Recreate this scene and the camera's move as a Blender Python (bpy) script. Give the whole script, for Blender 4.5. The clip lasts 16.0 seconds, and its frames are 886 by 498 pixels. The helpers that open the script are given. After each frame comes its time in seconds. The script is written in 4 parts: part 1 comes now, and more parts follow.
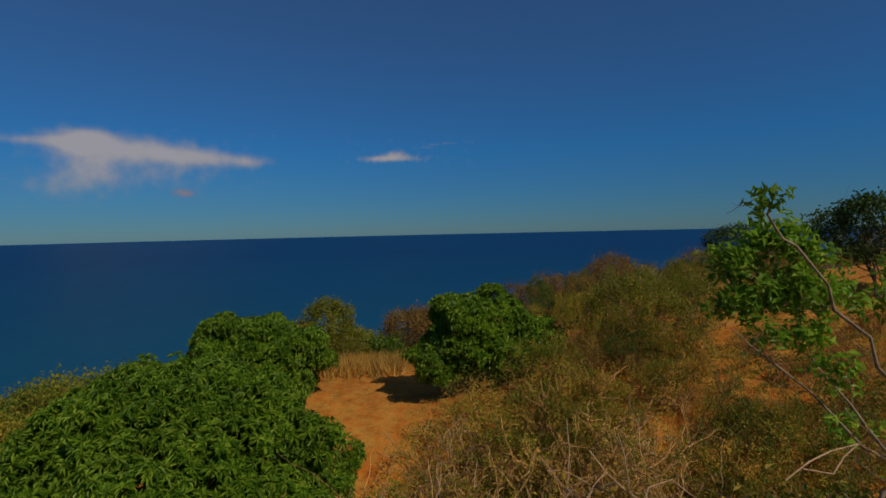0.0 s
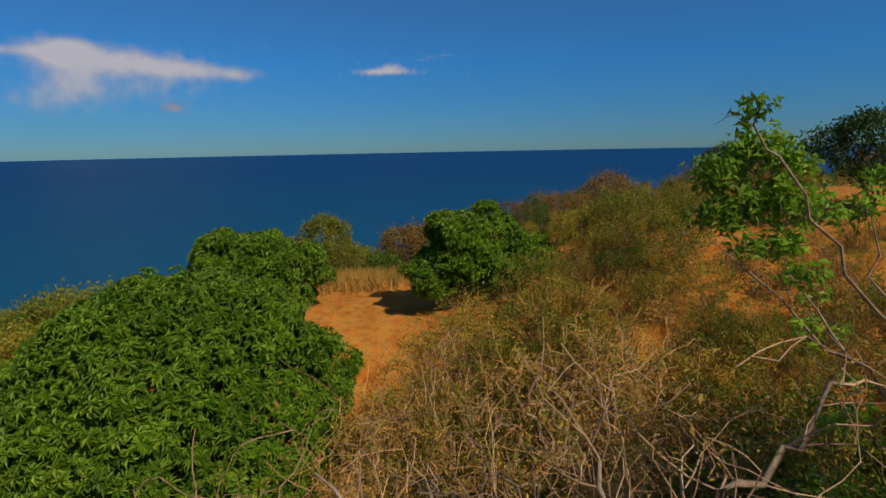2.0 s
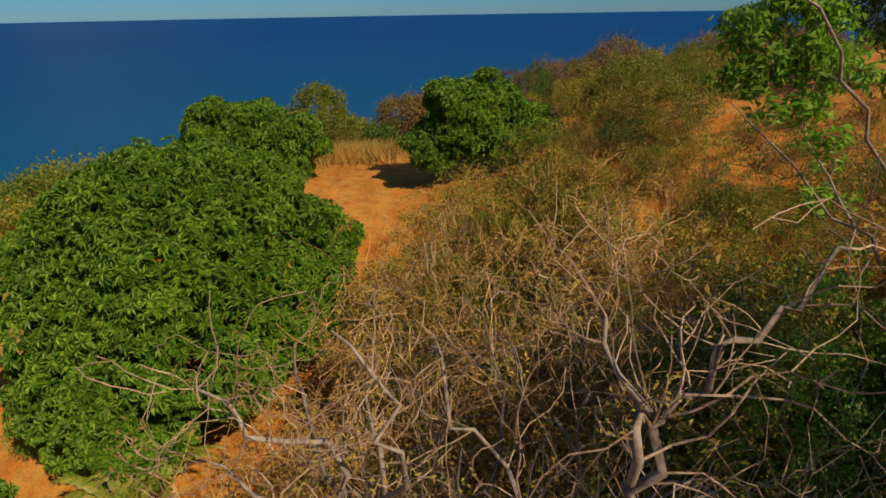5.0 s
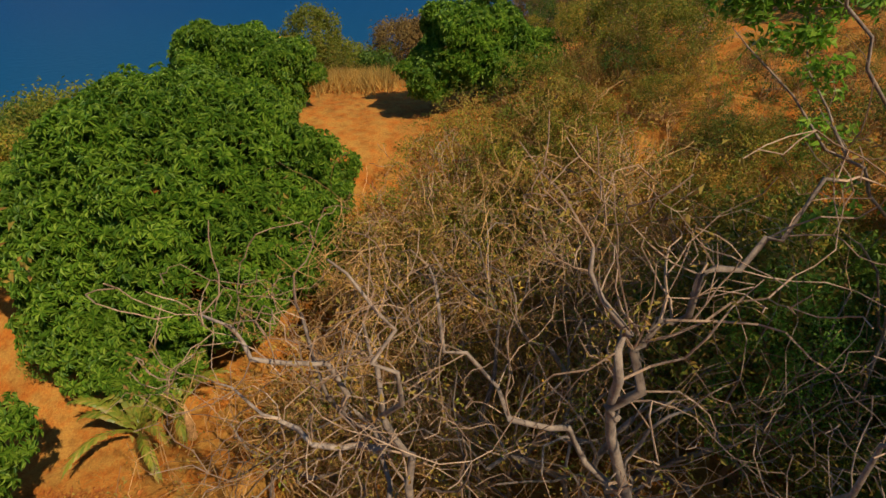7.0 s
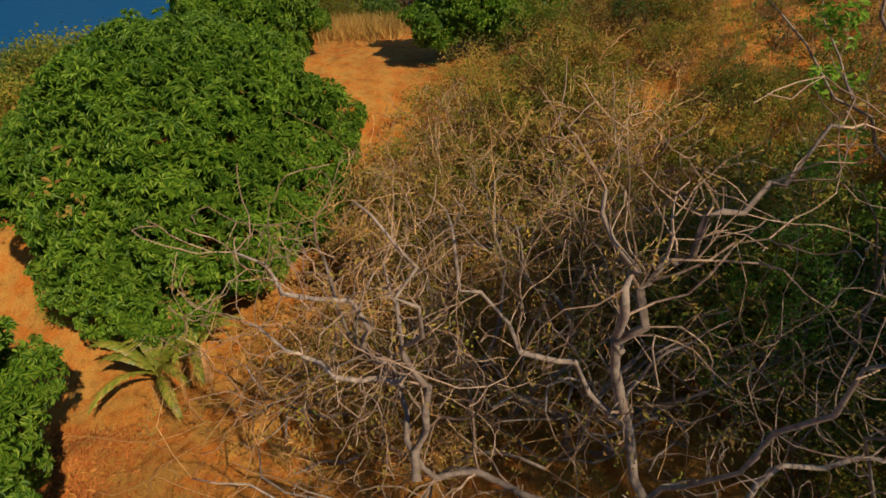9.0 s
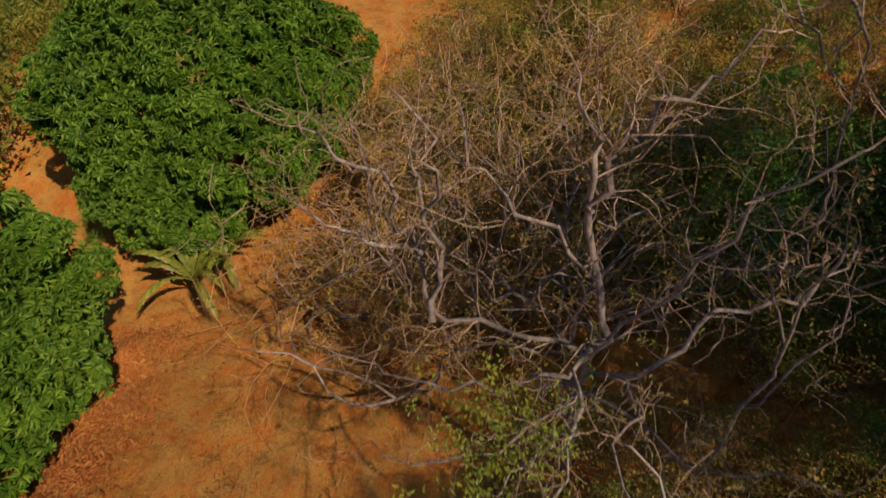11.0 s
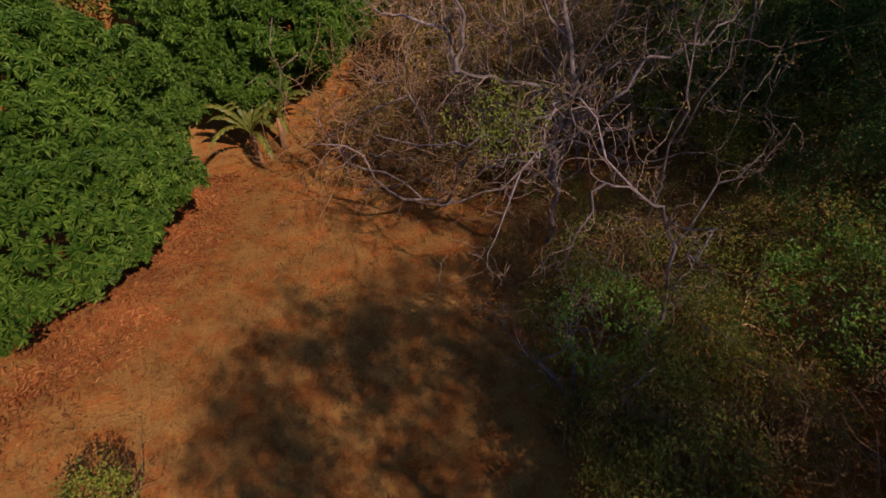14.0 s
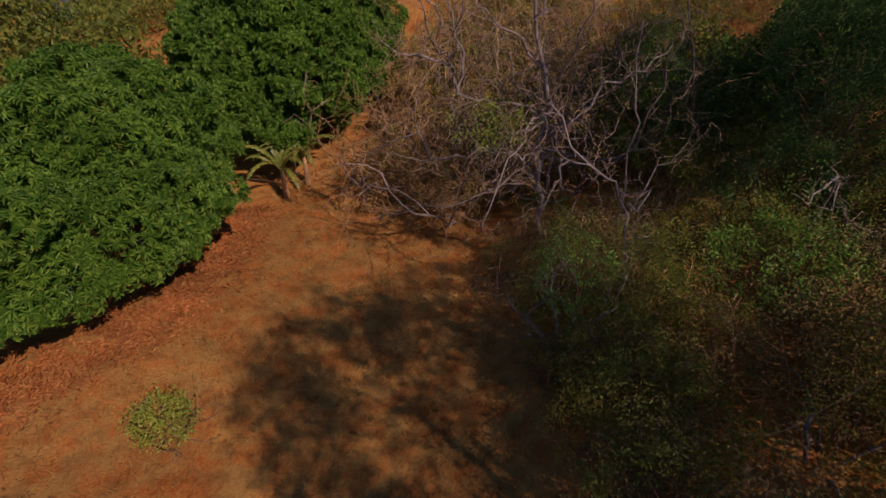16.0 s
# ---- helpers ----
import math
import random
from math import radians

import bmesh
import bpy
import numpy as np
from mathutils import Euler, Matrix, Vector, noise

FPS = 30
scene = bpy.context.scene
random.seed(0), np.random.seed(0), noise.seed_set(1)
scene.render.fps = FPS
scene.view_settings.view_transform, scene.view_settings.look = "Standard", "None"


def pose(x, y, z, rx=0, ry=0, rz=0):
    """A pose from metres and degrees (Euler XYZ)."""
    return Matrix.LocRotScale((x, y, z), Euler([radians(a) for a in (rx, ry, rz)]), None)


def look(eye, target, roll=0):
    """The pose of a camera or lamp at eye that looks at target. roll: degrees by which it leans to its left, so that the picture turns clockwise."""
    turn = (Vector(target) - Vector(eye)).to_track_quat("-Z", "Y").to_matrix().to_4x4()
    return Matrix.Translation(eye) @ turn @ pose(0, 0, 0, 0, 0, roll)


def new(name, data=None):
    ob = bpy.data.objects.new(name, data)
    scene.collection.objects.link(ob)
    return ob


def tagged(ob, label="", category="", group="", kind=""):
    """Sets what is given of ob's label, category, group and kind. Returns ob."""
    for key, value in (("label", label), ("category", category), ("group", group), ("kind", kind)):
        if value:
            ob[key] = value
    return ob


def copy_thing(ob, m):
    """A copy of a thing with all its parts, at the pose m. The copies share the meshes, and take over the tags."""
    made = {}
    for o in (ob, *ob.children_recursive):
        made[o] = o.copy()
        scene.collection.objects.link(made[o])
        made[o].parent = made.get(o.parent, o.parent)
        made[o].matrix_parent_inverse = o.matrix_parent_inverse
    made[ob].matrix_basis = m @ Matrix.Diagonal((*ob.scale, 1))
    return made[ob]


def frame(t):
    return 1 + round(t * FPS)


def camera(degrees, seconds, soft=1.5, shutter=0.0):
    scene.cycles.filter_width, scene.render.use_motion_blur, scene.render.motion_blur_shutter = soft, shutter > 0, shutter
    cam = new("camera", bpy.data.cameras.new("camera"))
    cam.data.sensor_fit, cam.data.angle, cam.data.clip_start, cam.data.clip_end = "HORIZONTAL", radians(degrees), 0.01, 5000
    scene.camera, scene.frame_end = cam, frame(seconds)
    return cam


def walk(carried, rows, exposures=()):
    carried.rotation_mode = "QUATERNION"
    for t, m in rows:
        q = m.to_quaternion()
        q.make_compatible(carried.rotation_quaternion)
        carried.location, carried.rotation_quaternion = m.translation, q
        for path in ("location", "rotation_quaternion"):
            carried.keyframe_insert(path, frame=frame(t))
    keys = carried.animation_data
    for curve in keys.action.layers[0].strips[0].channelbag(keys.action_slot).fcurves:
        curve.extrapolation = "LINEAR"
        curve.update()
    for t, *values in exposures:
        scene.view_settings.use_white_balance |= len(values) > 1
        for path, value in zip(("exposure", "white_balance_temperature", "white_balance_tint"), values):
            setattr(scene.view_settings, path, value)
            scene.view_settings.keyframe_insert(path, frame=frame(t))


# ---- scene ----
cam = camera(79.8, 16.0, 1.5, 0.5)
METRES, EYE, TILT, LEAN, TURN = 12.0, 9.0, -2.0, 1.3, 0.0
ROWS = [
    (0.0, 0.0, 0.0, 0.0, 0.0, 0.0, -0.0),
    (0.5, 0.0007, -0.0022, -0.0015, -0.08, -2.21, -0.08),
    (1.0, 0.0045, -0.0043, -0.0038, -0.11, -4.38, -0.13),
    (1.5, 0.0069, -0.0096, -0.0058, -0.2, -6.6, -0.17),
    (2.0, 0.0087, -0.0118, -0.0076, -0.28, -8.78, -0.2),
    (2.5, 0.0078, -0.0064, -0.01, -0.37, -10.96, -0.25),
    (3.0, 0.0059, -0.0035, -0.0121, -0.41, -13.17, -0.29),
    (3.5, 0.0015, -0.0032, -0.0158, -0.45, -15.39, -0.32),
    (4.0, -0.0028, -0.0037, -0.0182, -0.44, -17.6, -0.35),
    (6.5, 0.0037, -0.0064, -0.0149, -0.72, -28.25, -0.48),
    (7.0, 0.0033, -0.0122, -0.0145, -0.65, -29.6, -0.5),
    (7.5, 0.0005, -0.0135, -0.0144, -0.51, -30.82, -0.53),
    (8.0, -0.0029, -0.0126, -0.0143, -0.42, -32.02, -0.55),
    (8.5, -0.0068, -0.0195, -0.0143, -0.4, -33.22, -0.58),
    (11.0, -0.017, -0.1783, 0.0087, 0.54, -40.59, -0.79),
    (11.5, -0.0243, -0.2397, 0.004, 0.56, -41.82, -0.83),
    (12.0, -0.0295, -0.3112, -0.0017, 0.56, -43.11, -0.83),
    (12.5, -0.0326, -0.3885, -0.006, 0.59, -44.63, -0.66),
    (13.0, -0.0365, -0.4754, -0.0137, 0.61, -45.83, -0.66),
    (13.5, -0.0408, -0.5616, -0.0169, 0.64, -46.16, -0.55),
    (14.0, -0.042, -0.6388, -0.0163, 0.83, -45.92, -0.26),
    (14.5, -0.0449, -0.716, -0.0127, 0.92, -43.88, -0.19),
    (15.0, -0.0467, -0.7915, -0.0097, 0.96, -41.82, -0.16),
    (15.5, -0.0454, -0.8675, -0.009, 0.98, -39.73, -0.17),
    (16.0, -0.0442, -0.9458, -0.009, 1.0, -37.65, -0.15),
]
walk(cam, [(t, pose(0, 0, EYE, TILT, LEAN, TURN) @ pose(METRES * x, METRES * y, METRES * z, 90 + pitch, roll, yaw)) for t, x, y, z, yaw, pitch, roll in ROWS],
     [(0.0, -0.42, 6500, 12), (1.5, -0.02, 6500, 12), (4.0, 0.38, 6500, 14), (8.0, 0.38, 6400, 16), (11.0, 0.16, 6100, 25), (13.0, -0.12, 5650, 39), (16.0, -0.26, 5550, 43)])

# ---- daylight ----
SUN_AZIMUTH, SUN_HEIGHT = 135.0, 45.0          # from +y towards +x; above the horizon
world = bpy.data.worlds.new("world")
scene.world = world
world.use_nodes = True
wn = world.node_tree
sky = wn.nodes.new("ShaderNodeTexSky")
sky.sky_type, sky.sun_disc = "NISHITA", False
sky.sun_elevation, sky.sun_rotation = radians(SUN_HEIGHT), radians(SUN_AZIMUTH)
sky.altitude, sky.air_density, sky.dust_density, sky.ozone_density = 1200, 1.0, 0.0, 4.0
clear = wn.nodes.new("ShaderNodeMix")            # the deep blue of clear tropical air
clear.data_type, clear.blend_type = "RGBA", "MULTIPLY"
clear.inputs[0].default_value = 1.0
height = wn.nodes.new("ShaderNodeSeparateXYZ")
wn.links.new(wn.nodes.new("ShaderNodeTexCoord").outputs["Generated"], height.inputs[0])
air = wn.nodes.new("ShaderNodeValToRGB")          # sea haze low down, clear air above
for stop, (at, c) in zip([air.color_ramp.elements[0], air.color_ramp.elements[1], air.color_ramp.elements.new(0.5)], ((0.0, (0.165, 0.325, 0.485)), (0.45, (0.0, 0.53, 1.22)), (0.15, (0.145, 0.52, 0.82)))):
    stop.position, stop.color = at, (*c, 1)
wn.links.new(height.outputs[2], air.inputs[0])
wn.links.new(air.outputs[0], clear.inputs[7])
wn.links.new(sky.outputs[0], clear.inputs[6])
wn.links.new(clear.outputs[2], wn.nodes["Background"].inputs[0])
wn.nodes["Background"].inputs[1].default_value = 0.08
sun_way = Vector((math.sin(radians(SUN_AZIMUTH)) * math.cos(radians(SUN_HEIGHT)), math.cos(radians(SUN_AZIMUTH)) * math.cos(radians(SUN_HEIGHT)), math.sin(radians(SUN_HEIGHT))))
sun = new("sun", bpy.data.lights.new("sun", "SUN"))
sun.data.energy, sun.data.angle, sun.data.color = 3.55, radians(0.7), (1.0, 0.90, 0.74)
sun.matrix_world = look(sun_way * 100, (0, 0, 0))


# ---- materials ----
def material(name):
    m = bpy.data.materials.new(name)
    m.use_nodes = True
    return m, m.node_tree.nodes, m.node_tree.links, m.node_tree.nodes["Principled BSDF"]


def ramp(nodes, links, source, stops):
    r = nodes.new("ShaderNodeValToRGB")
    while len(r.color_ramp.elements) < len(stops):
        r.color_ramp.elements.new(0.5)
    for e, (at, c) in zip(r.color_ramp.elements, stops):
        e.position, e.color = at, (*c, 1)
    links.new(source, r.inputs[0])
    return r.outputs[0]


def noise_tex(nodes, links, scale, detail=4, rough=0.6):
    n = nodes.new("ShaderNodeTexNoise")
    n.inputs["Scale"].default_value, n.inputs["Detail"].default_value, n.inputs["Roughness"].default_value = scale, detail, rough
    g = nodes.new("ShaderNodeNewGeometry")
    links.new(g.outputs["Position"], n.inputs["Vector"])
    return n


def mix(nodes, links, fac, a, b, kind="MIX"):
    m = nodes.new("ShaderNodeMix")
    m.data_type, m.blend_type = "RGBA", kind
    for socket, v in ((m.inputs[0], fac), (m.inputs[6], a), (m.inputs[7], b)):
        if isinstance(v, (int, float)):
            socket.default_value = v
        elif isinstance(v, tuple):
            socket.default_value = (*v, 1)
        else:
            links.new(v, socket)
    return m.outputs[2]


def bump(nodes, links, p, height, strength, distance):
    b = nodes.new("ShaderNodeBump")
    b.inputs["Strength"].default_value, b.inputs["Distance"].default_value = strength, distance
    links.new(height, b.inputs["Height"])
    links.new(b.outputs[0], p.inputs["Normal"])


def leaf_material(name, colours, rough=0.5, translucent=0.25, patch=0.6, vary=True):
    """Leaves: each leaf its own tone, with larger patches of older and younger growth."""
    m, n, l, p = material(name)
    g = n.new("ShaderNodeNewGeometry")
    stops = [(i / max(1, len(colours) - 1), c) for i, c in enumerate(colours)]
    one = ramp(n, l, g.outputs["Random Per Island"], stops)
    big = noise_tex(n, l, patch, 2)
    tone = mix(n, l, 0.8, one, ramp(n, l, big.outputs[0], [(0.3, (0.55, 0.6, 0.5)), (0.7, (1.25, 1.2, 1.0))]), "MULTIPLY")
    info = n.new("ShaderNodeObjectInfo")
    tone = mix(n, l, 1.0, tone, ramp(n, l, info.outputs["Random"], [(0.0, (0.66, 0.72, 0.74)), (0.5, (1.05, 1.05, 1.0)), (1.0, (1.55, 1.38, 1.10))]) if vary else (1.0, 1.0, 1.0), "MULTIPLY")
    l.new(tone, p.inputs["Base Color"])
    p.inputs["Roughness"].default_value = rough
    p.inputs["Specular IOR Level"].default_value = 0.28
    t = n.new("ShaderNodeBsdfTranslucent")
    l.new(tone, t.inputs[0])
    s = n.new("ShaderNodeMixShader")
    s.inputs[0].default_value = translucent
    l.new(p.outputs[0], s.inputs[1])
    l.new(t.outputs[0], s.inputs[2])
    l.new(s.outputs[0], n["Material Output"].inputs[0])
    return m


def bark_material(name, dark, light, scale=9):
    m, n, l, p = material(name)
    a = noise_tex(n, l, scale, 6, 0.7)
    c = ramp(n, l, a.outputs[0], [(0.32, dark), (0.62, light)])
    g = n.new("ShaderNodeNewGeometry")
    c = mix(n, l, 0.85, c, ramp(n, l, g.outputs["Random Per Island"], [(0, (0.42, 0.37, 0.33)), (0.55, (0.85, 0.82, 0.78)), (1, (1.25, 1.25, 1.25))]), "MULTIPLY")
    l.new(c, p.inputs["Base Color"])
    p.inputs["Roughness"].default_value = 0.85
    bump(n, l, p, noise_tex(n, l, scale * 6, 4).outputs[0], 0.6, 0.01)
    return m


def ground_material():
    m, n, l, p = material("dry_soil_and_straw")
    fine, mid, big = noise_tex(n, l, 14, 6, 0.7), noise_tex(n, l, 1.6, 5, 0.65), noise_tex(n, l, 0.22, 3)
    soil = ramp(n, l, fine.outputs[0], [(0.3, (0.35, 0.098, 0.014)), (0.5, (0.52, 0.168, 0.023)), (0.72, (0.60, 0.255, 0.034))])
    straw = ramp(n, l, fine.outputs[0], [(0.3, (0.38, 0.165, 0.034)), (0.7, (0.60, 0.32, 0.055))])
    c = mix(n, l, ramp(n, l, mid.outputs[0], [(0.38, (0, 0, 0)), (0.58, (1, 1, 1))]), soil, straw)
    c = mix(n, l, 0.7, c, ramp(n, l, big.outputs[0], [(0.35, (0.72, 0.62, 0.55)), (0.65, (1.1, 1.05, 1.0))]), "MULTIPLY")
    spots = noise_tex(n, l, 1.7, 7, 0.72)
    c = mix(n, l, 0.75, c, ramp(n, l, spots.outputs[0], [(0.34, (0.58, 0.50, 0.45)), (0.5, (1.0, 1.0, 1.0)), (0.68, (1.12, 1.10, 1.05))]), "MULTIPLY")
    l.new(c, p.inputs["Base Color"])
    p.inputs["Roughness"].default_value = 0.95
    p.inputs["Specular IOR Level"].default_value = 0.1
    bump(n, l, p, fine.outputs[0], 0.7, 0.05)
    return m


def sea_material():
    m, n, l, p = material("deep_sea_water")
    big = noise_tex(n, l, 0.006, 4)
    c = ramp(n, l, big.outputs[0], [(0.3, (0.0005, 0.030, 0.104)), (0.7, (0.001, 0.040, 0.124))])
    g, away = n.new("ShaderNodeNewGeometry"), n.new("ShaderNodeVectorMath")
    away.operation = "LENGTH"
    l.new(g.outputs["Position"], away.inputs[0])
    shelf = n.new("ShaderNodeMapRange")
    shelf.inputs[1].default_value, shelf.inputs[2].default_value = 60, 850
    l.new(away.outputs["Value"], shelf.inputs[0])
    c = mix(n, l, ramp(n, l, shelf.outputs[0], [(0.0, (1, 1, 1)), (0.35, (0.35, 0.35, 0.35)), (1.0, (0, 0, 0))]), c, (0.007, 0.080, 0.140))
    l.new(c, p.inputs["Base Color"])
    p.inputs["Roughness"].default_value = 0.45
    p.inputs["Specular IOR Level"].default_value = 0.06
    bump(n, l, p, noise_tex(n, l, 0.35, 4).outputs[0], 0.5, 0.5)
    return m


def cloud_material(name, colour, strength):
    """Far vapour, its sunlight put in as glow: soft-edged, thin towards its rim."""
    m, n, l, p = material(name)
    n.remove(p)
    uv = n.new("ShaderNodeUVMap")
    density = n.new("ShaderNodeAttribute")
    density.attribute_name = "thickness"
    wisp = n.new("ShaderNodeTexNoise")
    wisp.inputs["Scale"].default_value, wisp.inputs["Detail"].default_value = 5.0, 6
    l.new(uv.outputs[0], wisp.inputs["Vector"])
    add = n.new("ShaderNodeMath")
    add.operation = "MULTIPLY_ADD"
    l.new(wisp.outputs[0], add.inputs[0])
    add.inputs[1].default_value = 0.8
    add.inputs[2].default_value = -0.4
    both = n.new("ShaderNodeMath")
    l.new(add.outputs[0], both.inputs[0])
    l.new(density.outputs["Fac"], both.inputs[1])
    soft = n.new("ShaderNodeMapRange")
    soft.interpolation_type = "SMOOTHSTEP"
    soft.inputs[1].default_value, soft.inputs[2].default_value, soft.inputs[4].default_value = 0.0, 0.95, 0.74
    l.new(both.outputs[0], soft.inputs[0])
    # cloud shading put into the emission colour: dimmer where thin, brighter where thick
    tint = ramp(n, l, both.outputs[0], [(0.15, tuple(0.78 * c for c in colour)), (0.95, (colour[0] * 1.15, colour[1] * 1.15, colour[2] * 1.1))])
    e, t, s = n.new("ShaderNodeEmission"), n.new("ShaderNodeBsdfTransparent"), n.new("ShaderNodeMixShader")
    e.inputs[1].default_value = strength
    l.new(tint, e.inputs[0])
    l.new(soft.outputs[0], s.inputs[0])
    l.new(t.outputs[0], s.inputs[1])
    l.new(e.outputs[0], s.inputs[2])
    l.new(s.outputs[0], n["Material Output"].inputs[0])
    return m


GROUND, SEA = ground_material(), sea_material()
MANGO = leaf_material("mango_leaf", [(0.074, 0.172, 0.013), (0.128, 0.250, 0.018), (0.215, 0.345, 0.025), (0.34, 0.46, 0.05)], 0.5, 0.4, 0.6, False)
LUSH = leaf_material("bright_leaf", [(0.13, 0.27, 0.020), (0.21, 0.38, 0.030), (0.35, 0.50, 0.06)], 0.45, 0.45, 0.6, False)
OLIVE = leaf_material("olive_leaf", [(0.10, 0.15, 0.014), (0.21, 0.245, 0.024), (0.36, 0.30, 0.034), (0.48, 0.27, 0.05)], 0.6, 0.35)
GREENISH = leaf_material("scrub_leaf", [(0.050, 0.112, 0.013), (0.105, 0.185, 0.020), (0.19, 0.27, 0.03)], 0.6, 0.35)
SHOOT = leaf_material("fresh_yellow_leaf", [(0.20, 0.26, 0.02), (0.34, 0.38, 0.03), (0.46, 0.44, 0.05)], 0.5, 0.4, 0.6, False)
YELLOW = leaf_material("yellowing_leaf", [(0.15, 0.20, 0.02), (0.26, 0.28, 0.03), (0.40, 0.33, 0.035)], 0.55, 0.45, 0.6, False)
DRYLEAF = leaf_material("withered_leaf", [(0.17, 0.10, 0.034), (0.26, 0.155, 0.045), (0.34, 0.22, 0.06)], 0.8, 0.2)
STRAW = leaf_material("dry_grass_blade", [(0.30, 0.15, 0.035), (0.42, 0.22, 0.05), (0.58, 0.38, 0.09)], 0.8, 0.5, 0.6, False)
DARKLEAF = leaf_material("dark_leaf", [(0.025, 0.060, 0.012), (0.045, 0.095, 0.015), (0.08, 0.14, 0.02)], 0.5, 0.2, 0.6, False)
GOLD = leaf_material("golden_dry_leaf", [(0.32, 0.24, 0.035), (0.52, 0.34, 0.06), (0.42, 0.20, 0.05)], 0.7, 0.3)
LITTER = leaf_material("fallen_leaf", [(0.31, 0.080, 0.012), (0.44, 0.13, 0.020), (0.53, 0.215, 0.042)], 0.8, 0.1)
GOLDGRASS = leaf_material("golden_grass_blade", [(0.46, 0.26, 0.06), (0.60, 0.37, 0.09), (0.74, 0.52, 0.15)], 0.8, 0.5, 0.6, False)
BANANA = leaf_material("banana_blade", [(0.20, 0.28, 0.03), (0.34, 0.36, 0.04), (0.55, 0.40, 0.08)], 0.4, 0.4, 0.6, False)
BARK = bark_material("grey_bark", (0.14, 0.095, 0.058), (0.39, 0.295, 0.19))
PALE = bark_material("pale_twig", (0.25, 0.14, 0.065), (0.50, 0.33, 0.18))
TAN = bark_material("tan_twig", (0.37, 0.175, 0.045), (0.67, 0.385, 0.13))
TWIG = bark_material("dry_twig", (0.18, 0.083, 0.025), (0.40, 0.215, 0.070))
DARKBARK = bark_material("dark_bark", (0.05, 0.035, 0.025), (0.16, 0.12, 0.09))


# ---- mesh helpers ----
def mesh_from(name, verts, faces, mats):
    me = bpy.data.meshes.new(name)
    me.from_pydata([tuple(v) for v in verts] if not isinstance(verts, np.ndarray) else verts.tolist(), [], faces if isinstance(faces, list) else faces.tolist())
    for m in mats if isinstance(mats, (list, tuple)) else [mats]:
        me.materials.append(m)
    return me


def part(name, data, mat, parent, label=""):
    """Links (verts, faces) as one mesh object under a thing or a part."""
    ob = new(name, mesh_from(name, data[0], data[1], mat))
    ob.parent = parent
    if label:
        ob["label"] = label
    return ob


def thing(name, at, label, category, group="", kind=""):
    ob = new(name)
    ob.matrix_world = Matrix.Translation(at)
    return tagged(ob, label, category, group, kind)


def smooth(ob):
    ob.data.polygons.foreach_set("use_smooth", [True] * len(ob.data.polygons))
    return ob


def tubes(paths, sides=5):
    """Tapered round limbs along polylines: a list of (points, radii)."""
    verts, faces, base = [], [], 0
    ring = np.arange(sides) * 2 * np.pi / sides
    for pts, rad in paths:
        pts, rad = np.asarray(pts, float), np.asarray(rad, float)
        d = np.gradient(pts, axis=0)
        d /= np.linalg.norm(d, axis=1)[:, None] + 1e-9
        up = np.where(np.abs(d[:, 2:3]) > 0.9, np.array([[1.0, 0, 0]]), np.array([[0, 0, 1.0]]))
        if len(set(up[:, 2])) > 1:
            up[:] = (0.6, 0.5, 0.62)
        u = np.cross(d, up)
        u /= np.linalg.norm(u, axis=1)[:, None] + 1e-9
        v = np.cross(d, u)
        circle = pts[:, None] + rad[:, None, None] * (u[:, None] * np.cos(ring)[None, :, None] + v[:, None] * np.sin(ring)[None, :, None])
        verts.append(circle.reshape(-1, 3))
        k = len(pts)
        for i in range(k - 1):
            for j in range(sides):
                a, b = base + i * sides + j, base + i * sides + (j + 1) % sides
                faces.append((a, b, b + sides, a + sides))
        faces.append(tuple(base + (k - 1) * sides + j for j in range(sides)))
        base += k * sides
    return np.concatenate(verts), faces


def unit(v):
    v = np.asarray(v, float)
    return v / (np.linalg.norm(v) + 1e-9)


def grow(paths, tips, p, d, length, r, level, rng, kids=3, wob=0.22, lift=0.05, angle=(28, 62), shrink=(0.5, 0.8), steps=5):
    """A limb and, level by level, the smaller ones that leave it."""
    pts, dirs = [np.asarray(p, float)], [unit(d)]
    for i in range(steps):
        nd = unit(dirs[-1] + rng.normal(0, wob, 3) + np.array([0, 0, lift]))
        pts.append(pts[-1] + nd * length / steps)
        dirs.append(nd)
    paths.append((pts, np.linspace(r, r * (0.5 if level else 0.3), steps + 1)))
    for i in range(2, steps + 1):
        tips.append((pts[i], dirs[i], level))
    if level > 0:
        branch(paths, tips, pts, dirs, length, r, level, rng, kids, wob, lift, angle, shrink, steps)


def branch(paths, tips, pts, dirs, length, r, level, rng, kids, wob, lift, angle, shrink, steps):
    n = len(pts) - 1
    for k in range(kids):
        i = n if k == 0 else int(rng.integers(max(1, n // 3), n + 1))
        a = radians(rng.uniform(*angle)) * (0.5 if k == 0 else 1)
        side = unit(np.cross(dirs[i], rng.normal(0, 1, 3)))
        nd = dirs[i] * math.cos(a) + side * math.sin(a)
        grow(paths, tips, pts[i], nd, length * rng.uniform(*shrink), r * (1 - 0.5 * i / n) * rng.uniform(0.5, 0.75), level - 1, rng, kids, wob, lift, angle, shrink, max(3, steps - 1))


